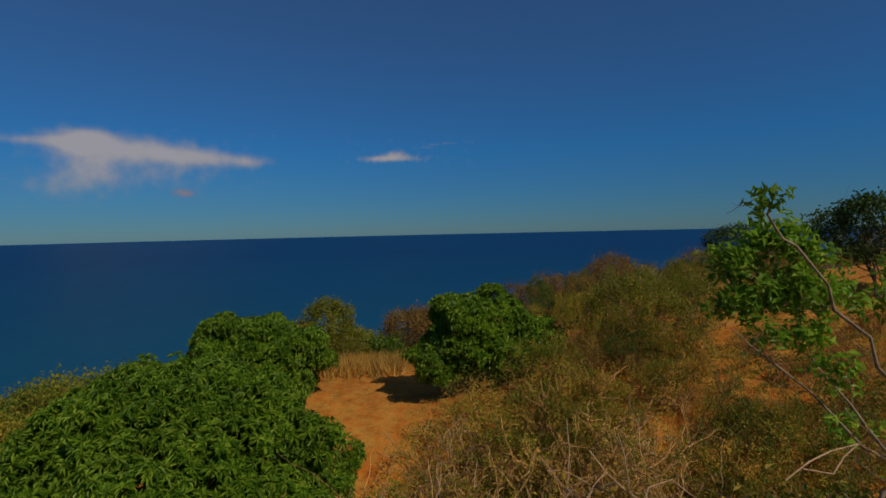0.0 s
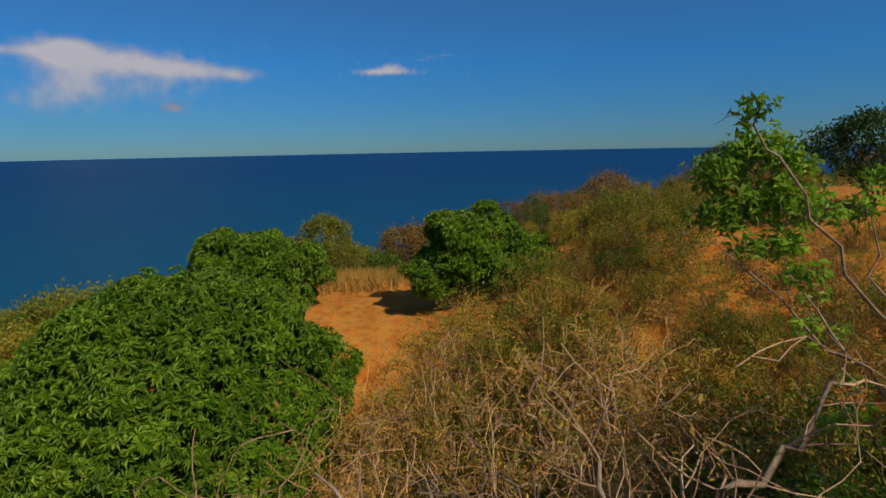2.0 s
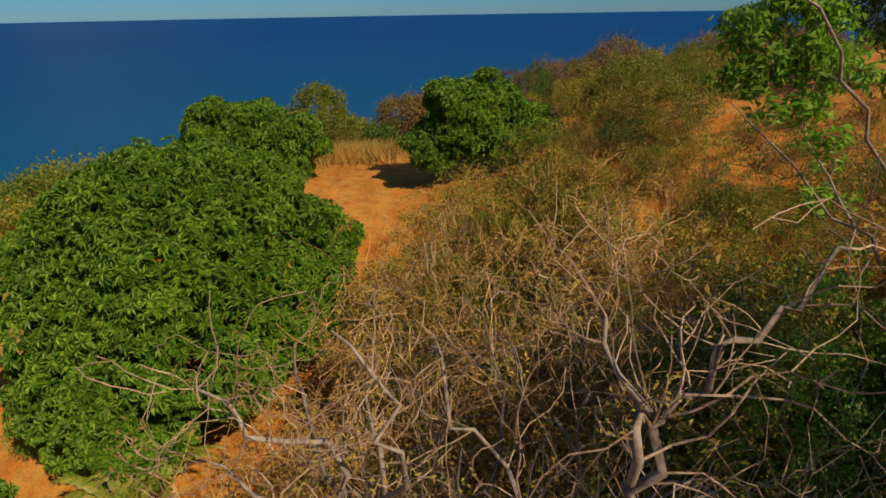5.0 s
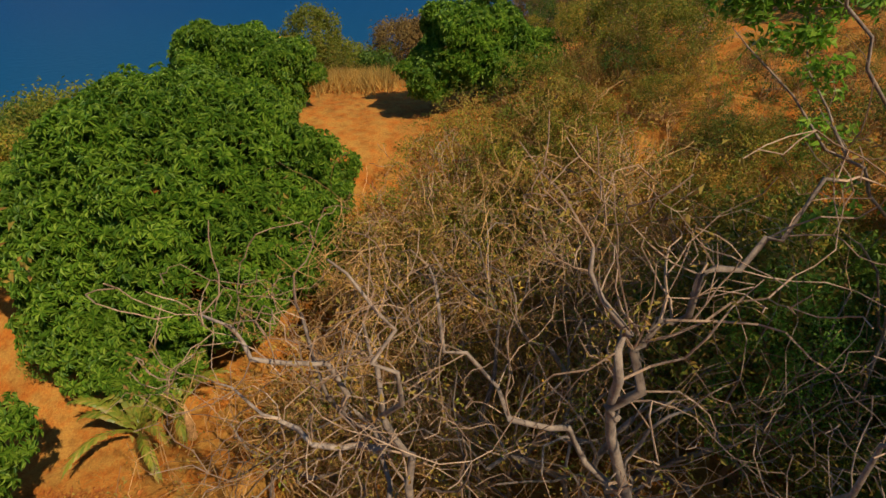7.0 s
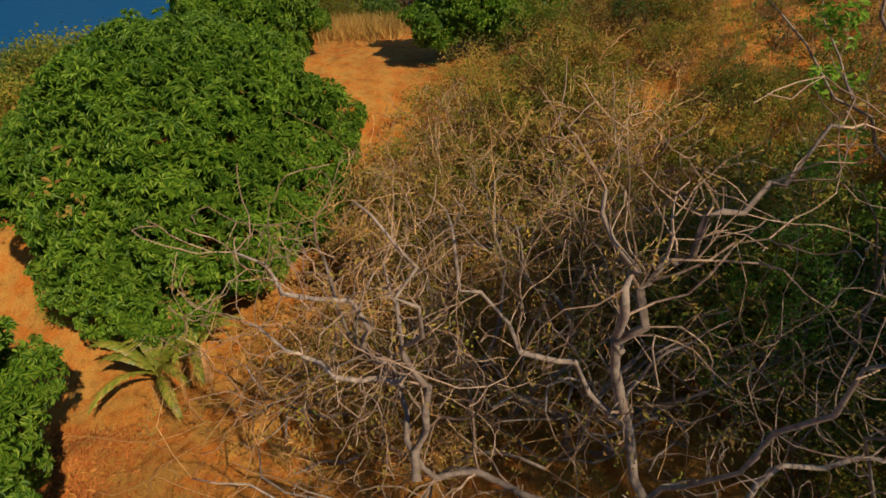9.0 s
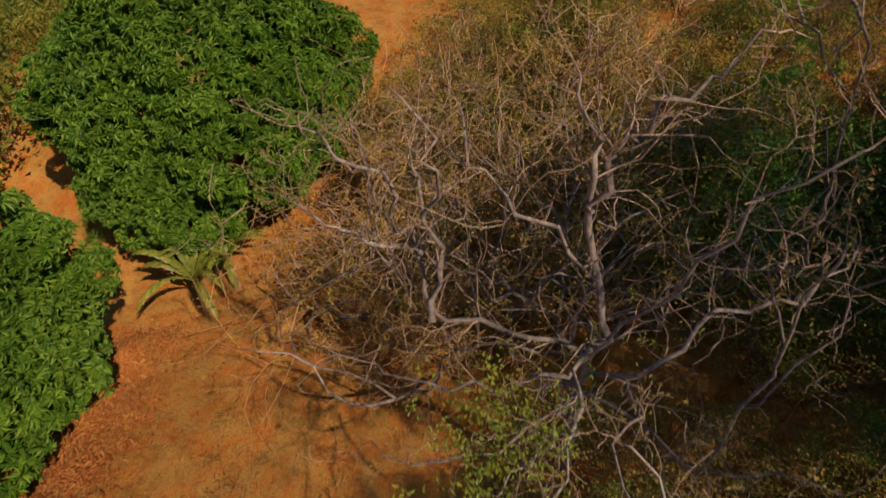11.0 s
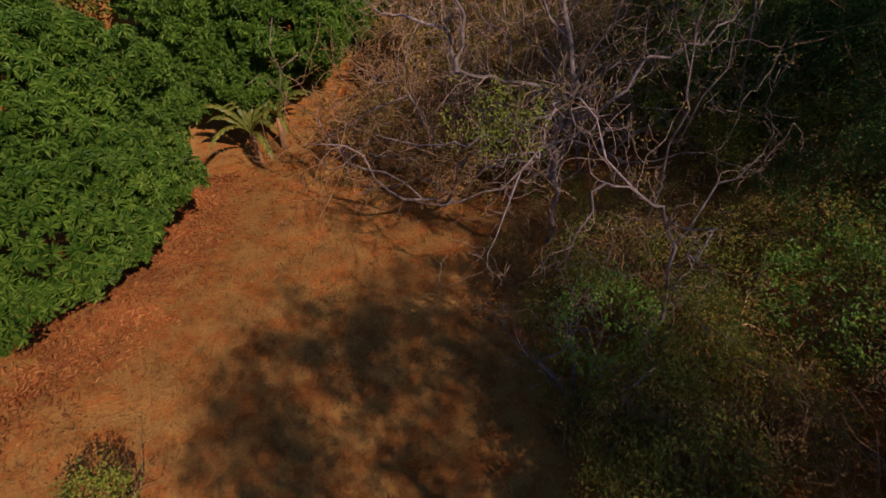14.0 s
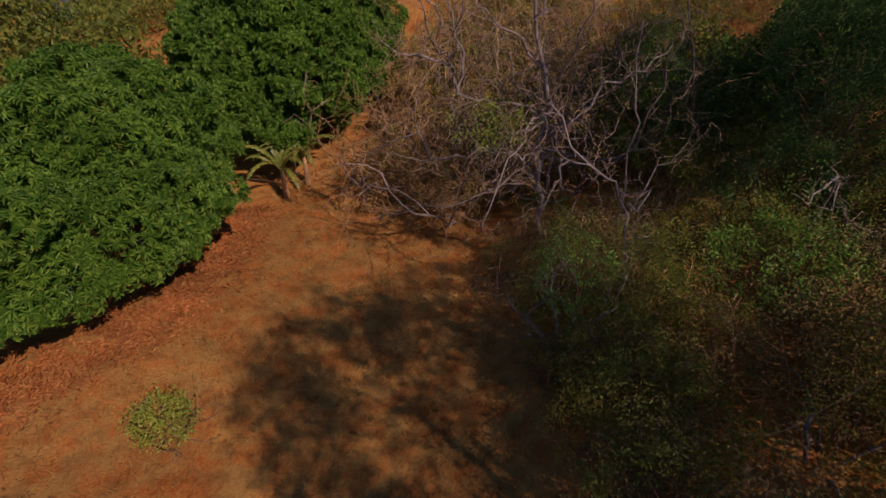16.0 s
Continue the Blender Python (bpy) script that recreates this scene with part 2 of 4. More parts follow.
def limb(paths, tips, points, r0, r1, rng, level=2, kids=4, length=1.4, every=1, lift=0.05):
    """A main limb through given points, with procedural branches along it."""
    pts = [np.asarray(q, float) for q in points]
    fine, n = [], len(pts)
    for i in range(n - 1):
        a, b, c, d = pts[max(0, i - 1)], pts[i], pts[i + 1], pts[min(n - 1, i + 2)]
        for s in (0, 0.33, 0.67):
            fine.append(0.5 * (2 * b + (c - a) * s + (2 * a - 5 * b + 4 * c - d) * s * s + (3 * b - a - 3 * c + d) * s ** 3) + rng.normal(0, 0.085, 3))
    fine.append(pts[-1])
    rad = (r1 + (r0 - r1) * (1 - np.linspace(0, 1, len(fine))) ** 0.8) * rng.uniform(0.85, 1.15, len(fine))
    paths.append((fine, rad))
    dirs = [unit(v) for v in np.gradient(np.array(fine), axis=0)]
    for i in range(max(2, int(len(fine) * 0.15)), len(fine), every):
        for k in range((2 if i % 3 == 0 else 1) if i < len(fine) - 1 else kids):
            last = i == len(fine) - 1 and k == 0
            a = radians(rng.uniform(5, 18) if last else rng.uniform(30, 75))
            side = unit(np.cross(dirs[i], rng.normal(0, 1, 3)))
            nd = dirs[i] * math.cos(a) + side * math.sin(a) + np.array([0, 0, 0.15])
            grow(paths, tips, fine[i], nd, length * rng.uniform(0.6, 1.2), rad[i] * (0.95 if last else rng.uniform(0.22, 0.42)), level if i % 2 == 0 else max(0, level - 2), rng, kids, 0.42, lift)


def leaf_cluster(count, length, width, spread, droop, rng, ball=0.0):
    """A spray of folded leaves about its own origin, its axis +z."""
    verts, faces = [], []
    for i in range(count):
        a = i * 2.4 + rng.uniform(-0.4, 0.4)
        e = radians(rng.uniform(*spread))
        out = np.array([math.cos(a) * math.cos(e), math.sin(a) * math.cos(e), math.sin(e)])
        side = np.array([-math.sin(a), math.cos(a), 0.0])
        nrm = np.cross(out, side)
        s = rng.uniform(0.75, 1.15)
        o = rng.normal(0, ball, 3) if ball else out * 0.02
        mid = o + out * length * s * 0.5
        tip = o + out * length * s + np.array([0, 0, -droop * s])
        fold = -nrm * width * 0.25
        b = len(verts)
        verts += [o, mid + side * width * s * 0.5 - fold, tip, mid - side * width * s * 0.5 - fold]
        faces += [(b, b + 2, b + 1), (b, b + 3, b + 2)]
    return np.array(verts), np.array(faces)


def scatter(templates, points, normals, rng, size=(0.8, 1.25)):
    """Sets the clusters at the points, their axes along the normals, turned at random."""
    V, Fc, base = [], [], 0
    pick = rng.integers(0, len(templates), len(points))
    for k, (tv, tf) in enumerate(templates):
        P, N = points[pick == k], normals[pick == k]
        if not len(P):
            continue
        N = N / (np.linalg.norm(N, axis=1)[:, None] + 1e-9)
        r = rng.normal(0, 1, N.shape)
        u = np.cross(N, r)
        u /= np.linalg.norm(u, axis=1)[:, None] + 1e-9
        w = np.cross(N, u)
        s = rng.uniform(*size, len(P))[:, None, None]
        v = P[:, None] + s * (tv[None, :, 0:1] * u[:, None] + tv[None, :, 1:2] * w[:, None] + tv[None, :, 2:3] * N[:, None])
        V.append(v.reshape(-1, 3))
        Fc.append((tf[None] + base + np.arange(len(P))[:, None, None] * len(tv)).reshape(-1, 3))
        base += v.shape[0] * v.shape[1]
    return np.concatenate(V), np.concatenate(Fc)


def crown_points(lobes, per_m2, rng, depth=0.25, floor=None, holes=0.0):
    """Points and outward normals over the union of lumpy ellipsoids (x, y, z, rx, ry, rz)."""
    P, N = [], []
    L = np.array(lobes, float)
    for lobe in L:
        c, r = lobe[:3], lobe[3:]
        area = 4 * np.pi * ((r[0] * r[1]) ** 1.6 / 3 + (r[0] * r[2]) ** 1.6 / 3 + (r[1] * r[2]) ** 1.6 / 3) ** (1 / 1.6)
        n = int(area * per_m2)
        d = rng.normal(0, 1, (n, 3))
        d /= np.linalg.norm(d, axis=1)[:, None]
        bump_out = np.array([noise.noise(Vector(q * 2.2 + c)) * 0.13 + (noise.noise(Vector((q * r + c) * 1.25)) * 0.38 + noise.noise(Vector((q * r + c) * 2.6)) * 0.26) / max(1.2, float(r.mean())) for q in d])
        k = 1 + bump_out - depth * rng.random(n) ** 2.5
        P.append(c + d * r * k[:, None])
        nn = d / r
        N.append(nn / np.linalg.norm(nn, axis=1)[:, None])
    P, N = np.concatenate(P), np.concatenate(N)
    inside = np.zeros(len(P), int)
    for lobe in L:
        q = (P - lobe[:3]) / lobe[3:]
        inside += (np.sum(q * q, 1) < 0.62)
    keep = inside == 0
    if floor is not None:
        keep &= P[:, 2] > floor
    if holes:
        keep &= np.array([noise.noise(Vector(q * 0.9)) for q in P]) > -0.5 + holes
    return P[keep], N[keep]


def lumpy(cx, cy, cz, rx, ry, rz, count, rng, size=0.42):
    """One main ellipsoid with smaller lobes bulging out of its upper side."""
    lobes = [(cx, cy, cz, rx, ry, rz)]
    for i in range(count):
        a, e = i * 2.4 + rng.uniform(-0.5, 0.5), math.asin(rng.uniform(-0.25, 0.95))
        d = np.array([math.cos(a) * math.cos(e), math.sin(a) * math.cos(e), math.sin(e)])
        s = size * rng.uniform(0.75, 1.2)
        lobes.append((cx + d[0] * rx * 0.8, cy + d[1] * ry * 0.8, cz + d[2] * rz * 0.8, rx * s, ry * s, rz * s))
    return lobes


RNG = np.random.default_rng(7)
MANGO_SPRAYS = [leaf_cluster(18, 0.29, 0.070, (-38, 38), 0.09, RNG) for i in range(4)]
MANGO_FAR = [leaf_cluster(13, 0.28, 0.085, (-38, 38), 0.08, RNG) for i in range(3)]
SMALL_SPRAYS = [leaf_cluster(10, 0.09, 0.045, (-30, 60), 0.01, RNG, 0.10) for i in range(4)]
TINY_SPRAYS = [leaf_cluster(10, 0.062, 0.030, (-30, 60), 0.01, RNG, 0.10) for i in range(4)]
SCRUB_SPRAYS = [leaf_cluster(7, 0.19, 0.10, (-40, 70), 0.02, RNG, 0.17) for i in range(4)]
FINE_SPRAYS = [leaf_cluster(7, 0.19, 0.085, (-50, 70), 0.02, RNG, 0.20) for i in range(4)]


# ---- the land ----
def lerp_nodes(v, xs, ys):
    """A smooth curve through the nodes."""
    v = np.clip(v, xs[0], xs[-1])
    i = np.clip(np.searchsorted(xs, v) - 1, 0, len(xs) - 2)
    xs, ys = np.array(xs, float), np.array(ys, float)
    m = np.gradient(ys, xs)
    h = xs[i + 1] - xs[i]
    t = (v - xs[i]) / h
    return (2 * t ** 3 - 3 * t ** 2 + 1) * ys[i] + (t ** 3 - 2 * t ** 2 + t) * h * m[i] + (-2 * t ** 3 + 3 * t ** 2) * ys[i + 1] + (t ** 3 - t ** 2) * h * m[i + 1]


GULLY_Y = [-60, -30, -11, -5, 1.5, 8, 11, 15, 19, 24, 30, 36, 42, 60, 80, 110, 150]
GULLY_Z = [6, 1.2, -1.45, -2.4, -3.45, -4.75, -4.9, -3.5, -0.9, 0.4, 0.4, -0.3, -1.5, -4, -13, -26, -40]


def land(x, y):
    x, y = np.asarray(x, float), np.asarray(y, float)
    h = lerp_nodes(y, GULLY_Y, GULLY_Z)
    far = np.clip((y - 14) / 12, 0, 1)
    fall = np.clip((y + 3) / 12, 0, 1) * 0.13 - 0.04          # the left flank tips from slightly up to down along the gully
    near_slope = np.where(x < -6, (x + 6) * fall, 0) + np.where(x > 0.5, 5.0 * np.tanh((x - 0.5) * 0.28 / 5.0), 0)
    rise = np.where(x > 0, 7.2 * np.tanh(np.maximum(x, 0) * 0.34 / 7.2), 0)
    rise = rise + np.where(x < -8, (x + 8) * 0.16, 0)
    h = h + near_slope * (1 - far) + rise * far
    return h


def land_z(x, y):
    return float(land(x, y))


def spread_axis(lo, hi, mid, step, growth):
    out, s, v = [0.0], step, 0.0
    while v < hi - mid:
        s = step if v < 14 else s * growth
        v += s
        out.append(v)
    neg, s, v = [], step, 0.0
    while v > lo - mid:
        s = step if v > -14 else s * growth
        v -= s
        neg.append(v)
    return np.array(neg[::-1] + out) + mid


def build_land():
    xs, ys = spread_axis(-260, 260, -2, 0.25, 1.06), spread_axis(-120, 175, 6, 0.25, 1.06)
    X, Y = np.meshgrid(xs, ys)
    Z = land(X, Y)
    rough = np.array([noise.fractal(Vector((x * 0.8, y * 0.8, 0.0)), 0.8, 2.1, 5) for x, y in zip(X.ravel(), Y.ravel())]).reshape(X.shape)
    Z = Z + 0.07 * rough
    Z = np.where(X < -120, Z - (-120 - X) * 0.5, Z)
    nx, ny = len(xs), len(ys)
    idx = np.arange(nx * ny).reshape(ny, nx)
    f = np.stack([idx[:-1, :-1], idx[:-1, 1:], idx[1:, 1:], idx[1:, :-1]], -1).reshape(-1, 4)
    ob = new("ground", mesh_from("ground", np.stack([X.ravel(), Y.ravel(), Z.ravel()], 1), f, GROUND))
    smooth(ob)
    return tagged(ob, "hillside of dry orange soil and trampled straw with a gully", "ground", kind="structure")


build_land()
SEA_Z = -26.0
sea_bm = bmesh.new()
bmesh.ops.create_circle(sea_bm, cap_ends=True, segments=96, radius=4900)
sea_me = bpy.data.meshes.new("water")
sea_bm.to_mesh(sea_me)
sea_me.materials.append(SEA)
water = tagged(new("water", sea_me), "deep blue open sea reaching to the horizon", "sea", kind="structure")
water.location.z = SEA_Z


# ---- clouds ----
def cloud(at, width, height, puffs, mat, label):
    """A far sheet of vapour, its density summed from round puffs (u, v, ru, rv, weight)."""
    nx, ny = 64, 32
    verts, faces, dens = [], [], []
    for j in range(ny + 1):
        for i in range(nx + 1):
            u, v = i / nx, j / ny
            verts.append(((u - 0.5) * width, 0, (v - 0.5) * height))
            d = sum(w * math.exp(-((u - a) / ru) ** 2 - ((v - b) / rv) ** 2) for a, b, ru, rv, w in puffs)
            rim = min(u, 1 - u, 0.12) / 0.12 * min(v, 1 - v, 0.12) / 0.12
            dens.append(d * rim - (0.5 if rim < 0.02 else 0))
    for j in range(ny):
        for i in range(nx):
            a = j * (nx + 1) + i
            faces.append((a, a + 1, a + nx + 2, a + nx + 1))
    me = mesh_from("cloud", verts, faces, mat)
    at_layer = me.attributes.new("thickness", "FLOAT", "POINT")
    at_layer.data.foreach_set("value", dens)
    uvl = me.uv_layers.new(name="uv")
    for loop in me.loops:
        x, _, z = verts[loop.vertex_index]
        uvl.data[loop.index].uv = (x / height, z / height)
    ob = new("cloud", me)
    way = Vector(at) - Vector((0, 0, 9))
    ob.matrix_world = Matrix.Translation(at) @ Matrix.Rotation(-math.atan2(way.x, way.y), 4, "Z")
    return tagged(ob, label, "cloud", kind="structure")


CLOUD_WHITE, CLOUD_PINK = cloud_material("sunlit_cloud", (0.68, 0.60, 0.57), 0.66), cloud_material("hazy_cloud", (0.56, 0.42, 0.44), 0.52)


def sky_at(az, el, dist=4600):
    a, e = radians(az), radians(el)
    return (dist * math.sin(a) * math.cos(e), dist * math.cos(a) * math.cos(e), 9 + dist * math.sin(e))


cloud(sky_at(-28.6, 6.6), 2000, 640, [(0.42, 0.71, 0.20, 0.145, 0.85), (0.28, 0.78, 0.08, 0.15, 0.9), (0.66, 0.63, 0.16, 0.11, 0.75), (0.87, 0.60, 0.10, 0.07, 0.55), (0.12, 0.75, 0.13, 0.05, 0.6), (0.30, 0.52, 0.08, 0.14, 0.36), (0.32, 0.38, 0.10, 0.14, 0.22), (0.22, 0.28, 0.16, 0.2, 0.34), (0.5, 0.42, 0.22, 0.2, 0.3)], CLOUD_WHITE, "white anvil cloud with a soft pinkish base")
cloud(sky_at(-25.9, 4.2), 330, 170, [(0.5, 0.5, 0.25, 0.22, 0.75)], CLOUD_PINK, "small pinkish puff of cloud below the anvil")
cloud(sky_at(-3.6, 8.3), 1200, 300, [(0.30, 0.36, 0.14, 0.09, 0.75), (0.42, 0.46, 0.08, 0.11, 0.7), (0.50, 0.34, 0.16, 0.08, 0.35), (0.62, 0.66, 0.06, 0.035, 0.3), (0.70, 0.74, 0.07, 0.03, 0.3), (0.80, 0.78, 0.09, 0.025, 0.28)], CLOUD_WHITE, "small thin white cloud with a drawn-out wisp")


# ---- trees and shrubs ----
def knobs(lobes, per_m2, size, rng):
    """Boughs that stand out of the crown as small rounded clumps."""
    L, out = np.array(lobes, float), []
    for c in L:
        r = c[3:]
        for i in range(int(4 * np.pi * (r.mean() ** 2) * per_m2)):
            d = unit(rng.normal(0, 1, 3) + np.array([0, 0, 0.35]))
            p = c[:3] + d * r * rng.uniform(0.88, 1.04)
            if min(np.sum(((p - k[:3]) / k[3:]) ** 2) for k in L) > 0.72:
                s = rng.uniform(*size)
                out.append((*p, s, s, s * rng.uniform(0.6, 0.85)))
    return out


def mango_tree(x, y, crown, rng, label, far=False, per_m2=12, trunk_r=0.28, stems=4, skirt=0.25, spray=(0.75, 1.1), holes=0.0, trim=0.35):
    """crown: lobes in metres, in world places."""
    z = land_z(x, y) - 0.1
    crown = [(a, b, c, max(0.8, d - trim), max(0.8, e - trim), max(0.8, f - trim)) for a, b, c, d, e, f in crown]
    ob = thing("mango_tree", (x, y, z), label, "tree")
    off = np.array([x, y, z])
    paths, tips = [], []
    main = max(crown, key=lambda c: c[3] * c[4] * c[5])
    top = np.array(main[:3]) - off
    h = top[2]
    trunk = [np.array([0, 0, -0.2]), np.array([0.1, 0, h * 0.25]), top * np.array([0.3, 0.3, 0.5])]
    paths.append((trunk, [trunk_r * 1.35, trunk_r, trunk_r * 0.8]))
    for c in crown[:stems + 6]:
        goal = np.array(c[:3]) - off
        mid = trunk[2] * 0.55 + goal * 0.45 + rng.normal(0, 0.2, 3)
        paths.append(([trunk[2], mid, mid * 0.2 + goal * 0.8], [trunk_r * 0.55, trunk_r * 0.3, 0.04]))
    smooth(part("trunk", tubes(paths, 7), DARKBARK, ob, "dark branching mango trunk"))
    boughs = knobs(crown, 0.30 if far else 0.24, (0.4, 0.75) if far else (0.5, 1.0), rng)
    P, N = crown_points(crown + boughs, per_m2, rng, holes=holes)
    inner = crown_points([(a, b, c, d * 0.84, e * 0.84, f * 0.84) for a, b, c, d, e, f in crown], per_m2 * 0.55, rng, 0.1)
    P, N = np.concatenate([P, inner[0]]), np.concatenate([N, inner[1]])
    keep = P[:, 2] > land(P[:, 0], P[:, 1]) + skirt
    P, N = P[keep] - off, N[keep]
    N = N + np.array([0, 0, 0.45]) + rng.normal(0, 0.14, N.shape)
    part("crown", scatter(MANGO_FAR if far else MANGO_SPRAYS, P, N, rng, spray), MANGO, ob, "dense dark green leathery mango leaves in drooping sprays")
    return ob


def bush_tree(name, x, y, height, radius, leaf, rng, label, category="tree", stems=3, per_m2=9, sprays=None, bark=None, holes=0.25, lobes=9, group="", lean=(0, 0), base=0.35, level=3, wob=0.18):
    """A small tree or tall bush: several stems, fine twigs and an airy crown."""
    z = land_z(x, y) - 0.05
    ob = thing(name, (x, y, z), label, category, group)
    paths, tips = [], []
    for k in range(stems):
        a = k * 2.4 + rng.uniform(0, 1)
        d = np.array([math.cos(a) * 0.35 + lean[0], math.sin(a) * 0.35 + lean[1], 1.0])
        grow(paths, tips, (math.cos(a) * 0.1, math.sin(a) * 0.1, -0.1), d, height * 0.46, 0.014 * height + 0.012, level, rng, 3, wob, 0.04)
    part("trunk", tubes(paths, 4), bark or TWIG, ob, "thin pale stems and twigs")
    cz = height * (1 - (1 - base) / 2)
    crown = lumpy(lean[0] * height * 0.6, lean[1] * height * 0.6, cz, radius * 0.8, radius * 0.8, height * (1 - base) / 2 * 0.9, lobes, rng, 0.5)
    P, N = crown_points(crown, per_m2, rng, depth=0.6, floor=0.1, holes=holes)
    part("crown", scatter(sprays or SCRUB_SPRAYS, P, N + rng.normal(0, 0.6, N.shape), rng), leaf, ob)
    return ob


def rand_seed(n):
    return np.random.default_rng(n)


# big mango that fills the near side of the clearing
r = rand_seed(11)
mango_tree(-9.2, 17.5, [(-9.2, 17.2, -0.2, 5.2, 5.2, 4.6), (-9.6, 17.0, 2.7, 3.0, 3.0, 2.3), (-11.6, 15.0, 0.2, 2.4, 2.4, 2.8), (-6.2, 19.4, -0.4, 2.6, 2.8, 2.2), (-7.5, 14.0, -0.6, 3.0, 2.6, 2.6), (-10.6, 13.6, -1.6, 2.8, 2.2, 2.2),
                         (-7.6, 17.2, 2.2, 2.6, 2.4, 2.0), (-5.6, 17.0, -1.2, 2.0, 2.2, 1.7), (-12.9, 17.6, -0.6, 2.6, 2.8, 2.3), (-8.6, 15.0, 1.8, 2.3, 2.0, 2.0), (-4.7, 20.2, -0.6, 1.5, 1.6, 1.2), (-11.6, 16.2, 1.8, 1.9, 1.8, 1.6), (-9.5, 12.6, -2.4, 2.2, 1.6, 1.6)],
           r, "large dense green mango tree beside the dirt clearing", skirt=0.6, trim=0.1)
mango_tree(-9.6, 27.0, lumpy(-10.0, 26.5, 2.1, 3.5, 3.3, 2.95, 18, r, 0.36), r, "round-topped green mango tree behind the larger one", True, 15, spray=(0.8, 1.1))
mango_tree(2.0, 27.5, [(1.2, 26.8, 3.6, 2.3, 2.4, 2.3), (2.6, 27.2, 4.4, 2.1, 2.0, 1.6), (-0.2, 26.4, 2.5, 1.6, 1.8, 1.6), (4.4, 26.8, 3.0, 2.2, 2.0, 1.9), (5.8, 26.4, 2.2, 1.7, 1.7, 1.5), (0.6, 27.0, 4.9, 1.3, 1.3, 1.0), (3.2, 25.6, 2.4, 1.6, 1.5, 1.5)], r, "rounded green mango tree casting shade on the clearing", True, 15, skirt=0.9, spray=(0.8, 1.1))
mango_tree(-12.4, 4.2, [(-12.3, 4.1, -0.6, 3.3, 4.2, 3.4), (-11.2, 6.5, -0.9, 2.0, 2.2, 2.6), (-11.4, 1.5, -0.6, 2.5, 2.6, 2.4), (-10.6, 4.3, -1.0, 1.8, 2.3, 2.2), (-12.9, 3.9, 1.8, 2.6, 3.0, 1.8), (-11.6, 5.7, 1.0, 2.2, 2.2, 2.0), (-13, -0.7, 0.2, 2.4, 2.2, 2.2), (-14.4, 6.1, 0, 3, 2.6, 3), (-14.9, 1.4, 0.8, 3, 3.5, 3), (-11.6, 6.7, 0.8, 2.0, 2.1, 1.8), (-13.6, 6.3, 1.8, 2.6, 2.4, 1.7), (-12.1, -0.3, -1.3, 2.0, 2.0, 2.2), (-14.4, -1.6, -0.8, 2.4, 2.2, 2.4)],
           r, "low spreading green mango tree over thick leaf litter", per_m2=14, spray=(0.65, 0.95), skirt=1.5, holes=0.1, trim=0.3)

# bare spreading trees in the gully
def bare_tree(at, limbs, rng, label, leaf_share=0.22, tuft_at=None):
    x, y, z = at
    ob = thing("bare_tree", at, label, "tree", "leafless trees in the gully")
    off = np.array(at)
    paths, tips = [], []
    for pts, r0, r1, level, length in limbs:
        limb(paths, tips, [np.array(q) - off for q in pts], r0 * 0.95, r1 * 1.1, rng, level, 2, length * 0.8)
    paths = [q for q in paths if max(w[2] for w in q[0]) + z < float(np.interp(q[0][-1][0] + x, [-2.8, -1.0, 0.6, 1.0], [6.6, 6.9, 7.5, 8.1])) and min(w[0] for w in q[0]) + x > -3.3 - 0.6 * max(0, 3 - q[0][-1][2] - z)]
    thick = [q for q in paths if q[1][0] > 0.022]
    thin = [q for q in paths if q[1][0] <= 0.022]
    smooth(part("trunk", tubes(thick, 8), BARK, ob, "pale grey crooked trunk and limbs"))
    tagged(part("twigwork", tubes([(p, np.maximum(q, 0.005)) for p, q in thin], 4), PALE, ob, "tangle of pale dry twigs"), kind="stuff")
    ends = [t for t in tips if t[2] == 0 and rng.random() < leaf_share and t[0][2] + z < 7.6 and t[0][0] + x > -3]
    if ends:
        at_ends = np.array([t[0] for t in ends])
        if tuft_at:
            at_ends = np.concatenate([at_ends, rng.normal(0, 1, (130, 3)) * np.array([0.5, 0.45, 0.3]) + np.array(tuft_at) - off])
        part("foliage", scatter(TINY_SPRAYS, at_ends[:len(ends)], rng.normal(0, 0.6, (len(ends), 3)) + np.array([0, 0, 0.5]), rng, (0.7, 1.2)), GOLD, ob, "few withered golden leaves left")
        if tuft_at:
            part("foliage", scatter(SMALL_SPRAYS, at_ends[len(ends):], rng.normal(0, 0.6, (len(at_ends) - len(ends), 3)) + np.array([0, 0, 0.5]), rng, (0.6, 1.1)), SHOOT, ob, "tuft of yellow-green leaves")
    return ob


